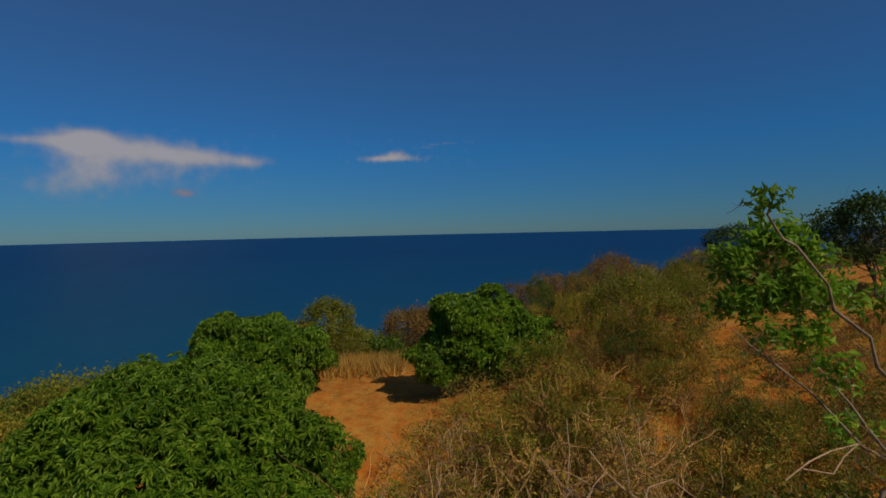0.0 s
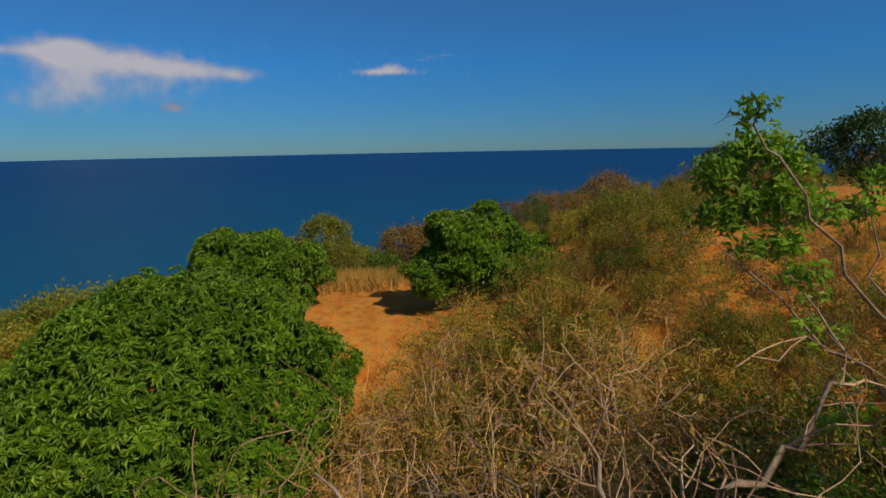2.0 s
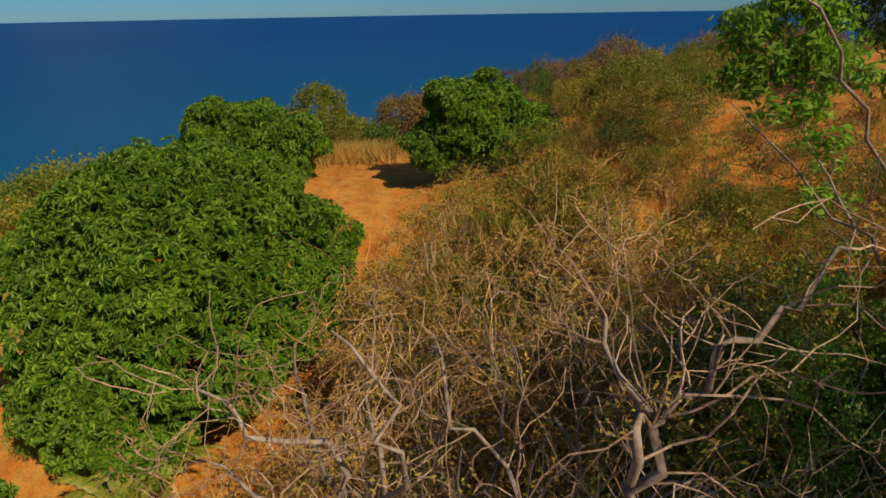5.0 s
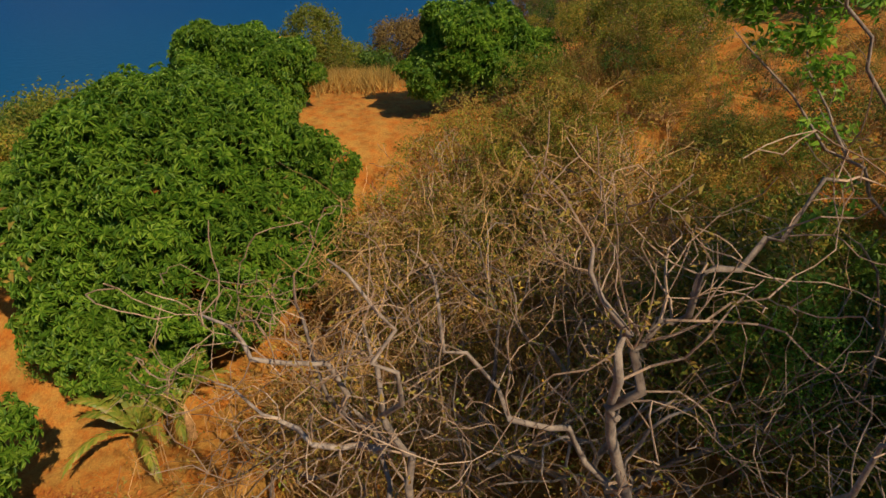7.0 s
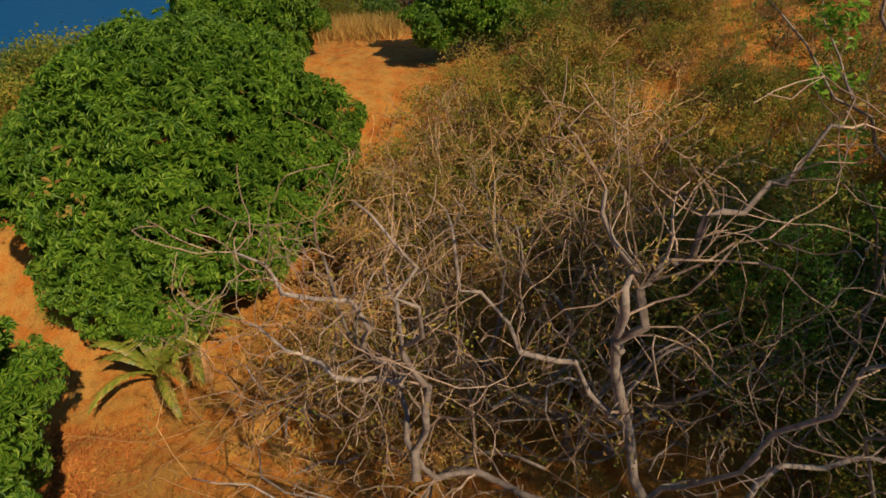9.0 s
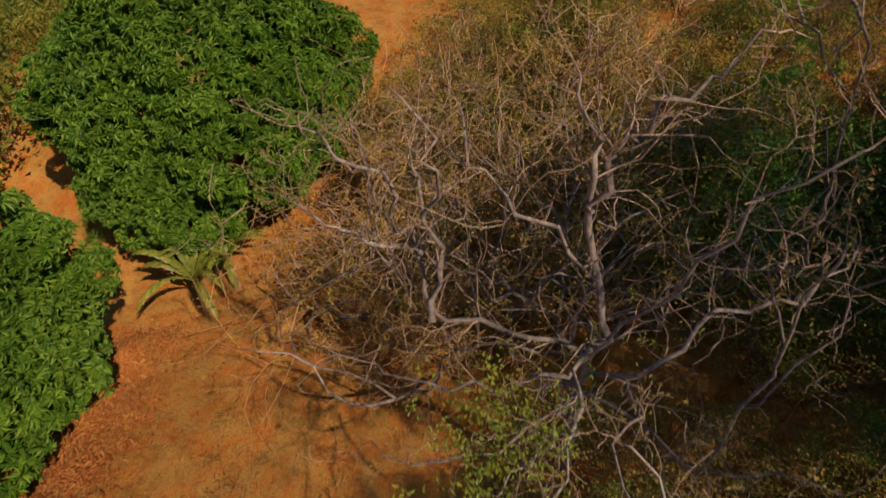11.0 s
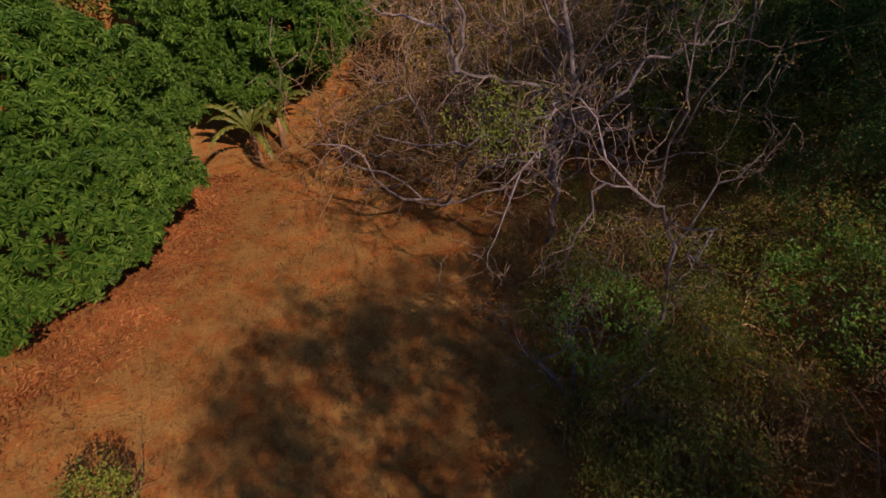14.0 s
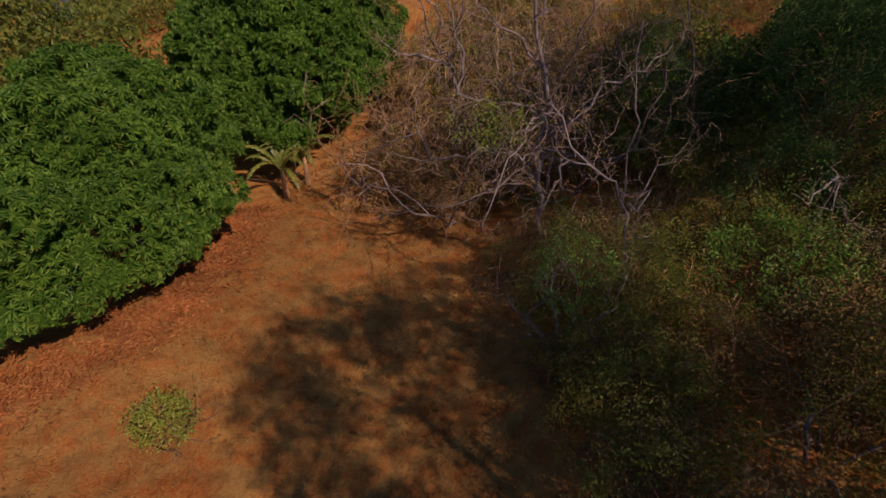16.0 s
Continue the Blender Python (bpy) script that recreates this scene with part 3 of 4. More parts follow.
r = rand_seed(21)
bare_tree((2.3, 3.4, land_z(2.3, 3.4)), [
    ([(2.3, 3.4, -2.8), (2.2, 3.1, -0.6), (1.9, 2.9, 1.2), (2.04, 2.85, 2.8), (1.77, 3.2, 4.0), (1.5, 3.1, 5.6), (1.36, 3.07, 6.2), (1.2, 3.3, 6.7)], 0.095, 0.012, 2, 1.50),
    ([(1.60, 3.14, 4.95), (1.68, 3.22, 5.45), (1.85, 3.33, 5.8), (2.25, 3.45, 6.12), (2.72, 3.6, 6.45), (3.44, 4.0, 6.9)], 0.052, 0.016, 2, 1.44),
    ([(2.04, 2.85, 2.4), (1.2, 2.7, 2.9), (0.3, 3.1, 2.8), (-0.46, 2.95, 3.1), (-0.7, 3.9, 3.6), (-1.2, 4.03, 4.4), (-1.5, 4.4, 5.2)], 0.050, 0.017, 2, 1.44),
    ([(-0.46, 2.95, 3.1), (-0.3, 3.3, 3.8), (-0.55, 3.5, 4.6), (-0.75, 3.9, 5.5)], 0.058, 0.013, 2, 1.32),
    ([(-0.7, 3.9, 3.6), (-1.4, 3.8, 3.9), (-2.0, 4.2, 3.8), (-2.7, 4.5, 4.1)], 0.041, 0.010, 2, 1.44),
    ([(2.0, 2.85, 2.2), (1.2, 2.6, 2.0), (0.2, 3.0, 1.2), (-0.8, 3.3, 0.9), (-1.76, 3.96, 0.3), (-2.8, 4.4, 0.5)], 0.044, 0.008, 2, 1.20),
    ([(1.8, 3.15, 3.9), (0.9, 3.4, 4.6), (0.3, 3.8, 5.0), (-0.1, 4.3, 5.9)], 0.041, 0.010, 2, 1.32),
    ([(2.0, 2.9, 1.8), (3.0, 2.5, 2.6), (3.6, 2.9, 3.4), (4.5, 2.7, 3.9), (5.3, 3.2, 4.4)], 0.048, 0.008, 2, 1.44),
    ([(2.04, 2.85, 2.2), (2.3, 1.9, 2.7), (1.9, 1.1, 3.4), (1.7, 0.0, 3.6)], 0.037, 0.007, 2, 1.20),
    ([(2.0, 2.8, 1.4), (1.2, 1.9, 1.6), (0.9, 1.2, 2.3), (0.4, 0.7, 2.3)], 0.034, 0.007, 2, 1.20),
    ([(2.0, 2.8, 1.2), (0.6, 2.4, 0.4), (-0.8, 2.5, -0.3), (-2.0, 3.0, -0.9)], 0.034, 0.007, 2, 1.20),
    ([(2.1, 2.8, 1.6), (3.2, 1.4, 1.9), (4.4, 0.7, 2.6)], 0.037, 0.007, 2, 1.32),
    ([(-1.0, 3.95, 4.2), (-1.08, 3.4, 5.3), (-1.55, 3.15, 5.9), (-1.95, 3.35, 6.1)], 0.034, 0.008, 2, 1.0),
    ([(-0.65, 3.8, 3.8), (-0.35, 3.1, 5.2), (-0.5, 3.2, 6.0), (-0.9, 3.5, 6.5)], 0.032, 0.008, 2, 1.10),
    ([(2.0, 2.7, 3.0), (2.4, 2.2, 4.5), (2.77, 1.85, 6.0), (3.3, 1.7, 6.8)], 0.030, 0.008, 2, 1.20),
    ([(1.9, 2.7, 2.4), (1.5, 1.5, 2.9), (0.9, 0.4, 2.7), (0.4, -0.5, 2.1), (0.1, -1.2, 1.4)], 0.034, 0.007, 2, 1.20),
], r, "wide leafless tree with pale crooked limbs over a gully", tuft_at=(0.4, 1.1, 3.2))
bare_tree((3.9, -1.3, land_z(3.9, -1.3)), [
    ([(3.9, -1.3, -2.6), (3.8, -1.25, -0.6), (3.7, -1.2, 0.9), (3.3, -0.9, 2.2), (2.6, -0.9, 2.9), (1.9, -0.8, 3.2)], 0.048, 0.012, 2, 1.10),
    ([(2.0, -0.8, 3.1), (1.7, -1.5, 3.0), (1.3, -1.9, 2.4)], 0.026, 0.007, 2, 1.0),
    ([(2.6, -0.9, 2.9), (2.2, 0.1, 3.4), (1.6, 0.6, 3.9)], 0.028, 0.007, 2, 1.0),
    ([(3.3, -0.9, 2.2), (3.4, -1.8, 2.9), (3.0, -2.6, 3.0)], 0.026, 0.007, 2, 1.0),
    ([(3.5, -1.0, 1.6), (4.3, -0.4, 2.6), (4.9, -0.1, 3.2)], 0.026, 0.007, 2, 1.0),
], r, "small bare tree with drooping pale branches at the gully's edge", 0.05)
r = rand_seed(22)
bare_tree((4.8, 2.5, land_z(4.8, 2.5)), [
    ([(4.8, 2.5, -2.4), (4.5, 2.4, 1.4), (4.25, 2.2, 3.8), (3.95, 2.0, 5.4)], 0.036, 0.010, 2, 0.9),
    ([(4.5, 2.4, 1.4), (5.0, 2.5, 3.4), (5.1, 2.3, 4.9)], 0.026, 0.008, 2, 0.9),
    ([(4.3, 2.25, 3.0), (3.7, 2.2, 4.4), (3.5, 2.0, 5.5)], 0.024, 0.008, 2, 0.9),
], r, "thin bare tree of upright pale stems in the gully", 0.2)
bare_tree((9.0, 0.6, land_z(9.0, 0.6)), [
    ([(9.0, 0.6, -1.4), (8.9, 0.1, 0.8), (8.5, -0.6, 2.4), (7.8, -1.2, 2.9), (7.1, -1.75, 2.6)], 0.036, 0.014, 1, 0.6),
    ([(7.7, -1.3, 2.85), (7.6, -1.8, 2.7), (7.7, -2.1, 2.5)], 0.022, 0.008, 1, 0.6),
], r, "pale-limbed bare tree above a green bush", 0.0)


def dry_tree(x, y, top, rng, label, stems=4, leaf=None, share=0.2, spread=0.6, level=4, thick=1.0):
    """A thin many-stemmed tree in the dry season, nearly bare."""
    z = land_z(x, y) - 0.1
    h = top - z
    ob = thing("dry_tree", (x, y, z), label, "tree", "leafless trees in the gully")
    paths, tips = [], []
    for k in range(stems):
        a = k * 2.4 + rng.uniform(-0.4, 0.4)
        d = np.array([math.cos(a) * spread, math.sin(a) * spread, 1.0])
        grow(paths, tips, (math.cos(a) * 0.15, math.sin(a) * 0.15, -0.1), d, h * rng.uniform(0.42, 0.52), (0.035 + 0.006 * h) * thick * rng.uniform(0.7, 1.15), level, rng, 3, 0.34, 0.02, (28, 72), (0.5, 0.82), 6)
    hi = max(float(t[0][2]) for t in tips)
    sc = np.array([1, 1, min(1.25, h / hi)])
    paths = [([q * sc for q in p], np.maximum(rr, 0.009 if y > 9 else 0.006)) for p, rr in paths]
    big = [q for q in paths if q[1][0] > 0.025]
    fine = [q for q in paths if q[1][0] <= 0.025]
    smooth(part("trunk", tubes(big, 6), BARK, ob, "pale thin crooked stems"))
    tagged(part("twigwork", tubes(fine, 3), TAN if leaf is not OLIVE else PALE, ob, "tangle of fine dry twigs"), kind="stuff")
    ends = [t for t in tips if t[2] <= 1 and rng.random() < share]
    if ends:
        part("foliage", scatter(SMALL_SPRAYS, np.array([t[0] * sc for t in ends]), np.array([t[1] for t in ends]), rng, (0.6, 1.2)), leaf or YELLOW, ob, "sparse yellowing leaves")
    return ob


r = rand_seed(23)
BARE, THIN = "nearly bare grey-brown tree with tangled dry twigs", "dry thin tree with a few small yellow leaves"
for dx, dy, dtop, lab, leaf, share in [(-0.6, 7.6, 4.6, BARE, GOLD, 0.4), (3.2, 8.0, 5.6, THIN, OLIVE, 0.25),
                                       (0.8, 9.6, 5.4, BARE, GOLD, 0.1), (3.0, 10.2, 5.4, THIN, OLIVE, 0.3), (5.0, 8.4, 5.4, THIN, YELLOW, 0.35), (-1.4, 10.4, 3.8, BARE, GOLD, 0.08), (2.0, 13.2, 4.4, THIN, OLIVE, 0.4), (4.6, 12.6, 4.6, THIN, YELLOW, 0.35),
                                       (-0.2, 13.6, 3.2, BARE, OLIVE, 0.12), (7.2, 11.4, 5.4, THIN, OLIVE, 0.7), (-4.3, 10.4, 1.2, BARE, OLIVE, 0.15), (-3.2, 12.6, 1.8, BARE, GOLD, 0.1), (6.6, 15.0, 5.0, THIN, OLIVE, 0.3), (3.4, 16.4, 3.8, THIN, YELLOW, 0.25), (0.6, 17.0, 2.4, THIN, OLIVE, 0.2)]:
    dry_tree(dx, dy, dtop, r, lab, int(r.integers(3, 6)), leaf, share, level=4 if dy > 11 else 3, thick=0.55 if dy < 2 else 1.0)

# banana plant
def banana(x, y, rng):
    z = land_z(x, y)
    ob = thing("banana_plant", (x, y, z), "ragged yellow-green banana plant beside the path", "plant")
    h = 1.5
    smooth(part("trunk", tubes([([(0, 0, -0.1), (0.03, 0.02, h * 0.6), (0.05, 0.0, h)], [0.16, 0.12, 0.08])], 9), TAN, ob, "short banana stem wrapped in dry sheaths"))
    for k in range(10):
        a = k * 2.4 + rng.uniform(-0.7, 0.7)
        L = rng.uniform(1.6, 2.6)
        up = rng.uniform(0.8, 3.2)
        pts = []
        p, d = np.array([0.05, 0, h - 0.05]), unit((math.cos(a), math.sin(a), up))
        for i in range(11):
            pts.append(p)
            p = p + d * L / 10
            d = unit(d + np.array([0, 0, -0.16 - 0.03 * i * 0.5]))
        pts = np.array(pts)
        rib = part("leaf", tubes([(pts, np.linspace(0.035, 0.006, 11))], 5), BANANA, ob, "arching torn banana leaf")
        side = unit(np.cross(pts[5] - pts[0], (0, 0, 1)))
        V, Fq = [], []
        for s in (-1, 1):
            for i in range(24):
                f = 0.14 + 0.86 * i / 24
                j = min(9, int(f * 10))
                c = pts[j] + (pts[j + 1] - pts[j]) * (f * 10 - j)
                c2 = c + (pts[j + 1] - pts[j]) * (0.37 if rng.random() > 0.06 else 0.27)
                w = 0.16 * math.sin(math.pi * min(1, f * 0.92 + 0.06)) ** 0.6 * rng.uniform(0.92, 1.05)
                dz = np.array([0, 0, -0.35 * w + rng.normal(0, 0.015)])
                fwd = (pts[j + 1] - pts[j]) * 0.5
                b = len(V)
                V += [c, c2, c2 + side * s * w * 0.6 + dz * 0.3 + fwd, c + side * s * w * 0.6 + dz * 0.3 + fwd, c2 + side * s * w + dz + fwd * 1.6, c + side * s * w + dz + fwd * 1.6]
                Fq += [(b, b + 1, b + 2, b + 3), (b + 3, b + 2, b + 4, b + 5)]
        part("blade", (np.array(V), Fq), BANANA, rib)
    return ob


banana(-8.9, 10.3, rand_seed(31))
banana(-8.0, 11.2, rand_seed(33))


# ---- scrub on the far hill ----
def template_set(rng, near):
    fine = [leaf_cluster(9, 0.14, 0.068, (-50, 70), 0.02, rng, 0.13) for i in range(4)] if near else FINE_SPRAYS
    leafy = fine if near else SCRUB_SPRAYS
    kinds = [("scrub_tree", OLIVE, "low dry scrub tree with thin olive leaves on the slope", 4.2, 2.2, 15, fine),
             ("scrub_tree", OLIVE, "low dry scrub tree with sparse brownish olive leaves", 4.8, 2.0, 13, fine),
             ("scrub_tree", GREENISH, "low green scrub tree on the slope", 4.0, 2.1, 14, leafy),
             ("scrub_tree", DRYLEAF, "withered brown scrub tree on the hill", 4.4, 2.2, 13, fine),
             ("scrub_tree", YELLOW, "small scrub tree with yellow-green leaves", 3.6, 1.8, 13, fine)]
    out = []
    for i, (nm, leaf, label, h, rad, dens, sp) in enumerate(kinds):
        ob = bush_tree(nm, 0, 0, h, rad, leaf, rng, label, "tree", 3, dens * (0.95 if near else 1.0), sp, PALE, 0.40, 12, group="scrub on the far hill", base=0.12, level=3)
        out.append(ob)
    return out


def hill_scrub(rng):
    kinds = template_set(rng, True) + template_set(rng, False)
    used, spots = set(), []

    def place(k, m):
        if k not in used:
            used.add(k)
            kinds[k].matrix_world = m
        else:
            copy_thing(kinds[k], m)

    for x in np.arange(-6, 66, 3.4):
        for y in np.arange(22, 74, 3.4):
            px, py = x + rng.uniform(-1.2, 1.2), y + rng.uniform(-1.3, 1.3)
            if px < 6 and py < 37 and not (px < -3 and py > 36):
                continue
            if py < 22.3 + max(0, px - 10) * 0.5 or (px < 7.5 and py < 25):
                continue
            if px < -2 and py > 44 + px:
                continue
            spots.append((px, py))
    for px, py in spots:
        w = rng.random()
        k = 0 if w < 0.30 else 1 if w < 0.52 else 2 if w < 0.68 else 3 if w < 0.90 else 4
        if py - px * 0.9 > 48:
            k = 3 if rng.random() < 0.6 else 1
        skyline = 9 + py * float(np.interp((px - 1.4) / py, [-0.10, -0.02, 0.0, 0.07, 0.177, 0.225, 0.25, 0.36, 0.45, 0.7], [-0.145, -0.105, -0.098, -0.080, -0.050, -0.030, -0.022, -0.016, -0.008, 0.004]))
        s = min(1.35, (skyline - land_z(px, py)) / 6.3 * rng.uniform(0.66, 1.05))
        if s < 0.3 or (py > 46 and rng.random() < 0.3):
            continue
        k += 0 if py < 33 else 5
        m = Matrix.Translation((px, py, land_z(px, py) - 0.05)) @ Matrix.Rotation(rng.uniform(0, 6.28), 4, "Z") @ Matrix.Diagonal((s, s, s * rng.uniform(0.85, 1.15), 1))
        place(k, m)
    for px, py, k, s in ((6.3, 23.4, 3, 0.72), (8.0, 22.8, 2, 0.9), (9.8, 22.6, 0, 1.0), (11.4, 23.8, 4, 0.8), (7.3, 25.6, 0, 0.95), (9.3, 25.8, 4, 1.2), (12.3, 26.2, 2, 0.9), (10.9, 27.6, 1, 1.05), (8.2, 28.4, 3, 0.9), (13.6, 28.8, 0, 0.95)):
        place(k, Matrix.Translation((px, py, land_z(px, py) - 0.05)) @ Matrix.Rotation(rng.uniform(0, 6.28), 4, "Z") @ Matrix.Diagonal((s * 1.1, s * 1.1, s, 1)))



hill_scrub(rand_seed(41))

# ---- scrub on the seaward slope beyond the path ----
r = rand_seed(45)
low = [bush_tree("bush", -20 - 3 * i, 24, 2.2, 1.6, leaf, r, lab, "bush", 3, 14, FINE_SPRAYS, None, 0.1, 7, group="scrub on the seaward slope", base=0.05) for i, (leaf, lab) in enumerate(((OLIVE, "low olive bush on the seaward slope"), (YELLOW, "low yellow-green bush on the seaward slope"), (GREENISH, "low green bush on the seaward slope")))]
for i in range(70):
    px, py = r.uniform(-44, -17), r.uniform(10, 46)
    if px > -24 + (py - 14) * 0.25 and py < 30:
        continue
    sc = r.uniform(0.6, 1.3)
    copy_thing(low[int(r.choice([0, 0, 1, 1, 2]))], Matrix.Translation((px, py, land_z(px, py) - 0.05)) @ Matrix.Rotation(r.uniform(0, 6.28), 4, "Z") @ Matrix.Diagonal((sc, sc, sc, 1)))

for px, py in ((-17, 25), (-19.5, 27.5), (-15, 27.5), (-22, 29), (-23, 17), (-21, 10), (-25, 20), (-17, 30), (-25, 13), (-20, 5), (-14.5, 24)):
    sc = r.uniform(0.9, 1.4)
    copy_thing(low[int(r.choice([0, 0, 1, 2]))], Matrix.Translation((px, py, land_z(px, py) - 0.05)) @ Matrix.Rotation(r.uniform(0, 6.28), 4, "Z") @ Matrix.Diagonal((sc, sc, sc, 1)))

for px, py, sc in ((-19.8, 17, 2.1), (-21.5, 15, 2.2), (-23.5, 19, 2.3), (-28.6, 22.2, 2.4), (-33, 25, 3.0), (-29, 21, 2.6)):
    copy_thing(low[int(r.choice([0, 1, 1]))], Matrix.Translation((px, py, land_z(px, py) - 0.05)) @ Matrix.Rotation(r.uniform(0, 6.28), 4, "Z") @ Matrix.Diagonal((sc, sc, sc, 1)))

bush_tree("round_tree", 24.3, 45.0, 8.9 - land_z(24.3, 45.0), 2.0, DARKLEAF, r, "round dark green tree on the far ridge", "tree", 3, 16, SCRUB_SPRAYS, DARKBARK, 0.0, 9)

# bushes behind the clearing
for bx, by, bh, br, leaf, lab in [(-8.4, 37.6, 5.0, 2.0, YELLOW, "airy pale yellow-green bush behind the clearing"), (-6.4, 37.6, 2.8, 1.7, YELLOW, "low yellow-green bush behind the clearing"), (-4.4, 37.0, 2.0, 1.4, GREENISH, "low green bush behind the clearing"),
                                  (-10.8, 36.5, 3.6, 1.9, OLIVE, "olive bush behind the mango trees"), (-2.6, 42.0, 4.4, 2.7, DRYLEAF, "withered brown bush at the slope's edge"), (-0.5, 41.0, 4.4, 2.2, DRYLEAF, "withered brown scrub at the slope's edge")]:
    bush_tree("bush", bx, by, bh, br, leaf, r, lab, "bush", 4, 24, SCRUB_SPRAYS if leaf is not DRYLEAF else FINE_SPRAYS, None, 0.08, 9, base=0.05)

# ---- bushes on the right of the gully ----
r = rand_seed(51)
for bx, by, bh, br, leaf, lab in [(6.7, 9.5, 6.0, 2.2, OLIVE, "tall leafy bush with yellow-green leaves"), (9.5, 7.5, 4.6, 2.4, GREENISH, "dense green bush in the gully"), (8.6, 11.5, 5.5, 2.2, OLIVE, "tall dry bush with olive leaves"),
                                  (12.0, 5.0, 7.0, 3.0, GREENISH, "dense green tree on the bank"), 
                                  (13.0, 0.5, 5.0, 2.6, LUSH, "leafy green tree on the bank"), (10.5, 9.8, 4.4, 2.3, GREENISH, "dense green bush in the gully"), (12.8, 8.6, 5.6, 2.6, GREENISH, "dense green bush in the gully"), (6.9, 7.8, 6.4, 1.3, LUSH, "tall leafy green bush beside the young tree"), (8.6, 1.6, 3.6, 1.8, GREENISH, "dark green shade bush on the bank"), (7.4, -1.4, 2.6, 1.7, LUSH, "low bright green bush on the bank"), (9.2, -2.2, 2.4, 1.7, LUSH, "low bright green bush on the bank"), (14.8, 12.0, 5.0, 2.4, GREENISH, "dense green bush on the dirt slope"), (14.0, 5.2, 6.0, 2.6, GREENISH, "dense green bush on the bank"), (16.0, 8.4, 5.6, 2.6, GREENISH, "dense green bush on the bank"), (11.2, 3.2, 4.6, 2.0, GREENISH, "dense green bush on the bank"), (16.5, 3.5, 5.5, 2.4, GREENISH, "dense green bush on the bank")]:
    bush_tree("bush", bx, by, bh, br, leaf, r, lab, "bush", 4, 15, SMALL_SPRAYS if by < 8 else SCRUB_SPRAYS, group="bushes along the gully", holes=0.1, base=0.15)
bush_tree("dark_tree", 19.8, 24.0, 4.8, 2.6, DARKLEAF, r, "dark green leafy tree on the dirt slope", "tree", 3, 20, SCRUB_SPRAYS, DARKBARK, 0.05)
bush_tree("bush", -7.35, -4.5, 1.7, 0.85, SHOOT, r, "small yellow-green bush on bare ground", "bush", 6, 27, SMALL_SPRAYS, base=0.05, holes=0.2)


# ---- low dry brush between the gully and the dirt slope ----
r = rand_seed(55)
brush = []
for i, (leaf, lab, share) in enumerate(((GOLD, "low dry brush with golden leaves above the gully", 10), (YELLOW, "low dry brush with yellow-green leaves above the gully", 7), (OLIVE, "twiggy half-bare brush above the gully", 4))):
    brush.append(bush_tree("brush", 6.0 + 2 * i, 16.5, 2.2, 1.3, leaf, r, lab, "bush", 6, share * 1.05, SMALL_SPRAYS, TAN, 0.1, 7, group="dry brush above the gully", base=0.02, level=2, wob=0.36))
for i in range(150):
    px, py = r.uniform(1.0, 15), r.uniform(9, 24)
    if (px > 10.5 and py > 17.5 + r.uniform(-1, 1)) or (px < 4 and py > 21) or (px < 2.5 and py > 18):
        continue
    sc = r.uniform(0.5, 1.05)
    copy_thing(brush[int(r.integers(0, 3))], Matrix.Translation((px, py, land_z(px, py) - 0.05)) @ Matrix.Rotation(r.uniform(0, 6.28), 4, "Z") @ Matrix.Diagonal((sc, sc, sc, 1)))

for px, py, k, sc in ((0.2, 15.2, 1, 0.7), (1.2, 16.4, 1, 0.8), (2.2, 17.6, 0, 0.8), (0.4, 17.4, 1, 0.55), (3.4, 18.8, 1, 0.8), (4.6, 20.0, 0, 0.9), (5.6, 21.2, 1, 0.8), (2.8, 20.2, 1, 0.6), (-0.8, 14.2, 0, 0.6), (6.4, 19.6, 1, 0.9)):
    copy_thing(brush[k], Matrix.Translation((px, py, land_z(px, py) - 0.05)) @ Matrix.Rotation(r.uniform(0, 6.28), 4, "Z") @ Matrix.Diagonal((sc, sc, sc, 1)))
for i in range(90):
    px, py = r.uniform(-3.4, 6), r.uniform(14, 25)
    if px < -3.0 + (py - 17) * 0.45 or (px > 0 and py > 23.6):
        continue
    sc = r.uniform(0.75, 1.25)
    copy_thing(brush[int(r.choice([0, 1, 2, 2]))], Matrix.Translation((px, py, land_z(px, py) - 0.05)) @ Matrix.Rotation(r.uniform(0, 6.28), 4, "Z") @ Matrix.Diagonal((sc, sc, sc, 1)))
slope = [bush_tree("low_shrub", 10.5 + 2 * i, 20.0, 2.0, 1.2, leaf, r, lab, "shrub", 6, 9, SMALL_SPRAYS, TAN, 0.15, 7, group="shrubs on the dirt slope", base=0.02, level=2) for i, (leaf, lab) in enumerate(((OLIVE, "low olive shrub on the dirt slope"), (GREENISH, "low green shrub on the dirt slope"), (DRYLEAF, "withered brown shrub on the dirt slope")))]
for i in range(200):
    px, py = r.uniform(8, 20), r.uniform(11, 23.5)
    if py > 23 - max(0, px - 15) * 0.2:
        continue
    sc = r.uniform(0.6, 1.15) if py < 18 else r.uniform(0.3, 0.75)
    copy_thing(slope[int(r.choice([0, 0, 1, 2]))], Matrix.Translation((px, py, land_z(px, py) - 0.05)) @ Matrix.Rotation(r.uniform(0, 6.28), 4, "Z") @ Matrix.Diagonal((sc, sc, sc, 1)))

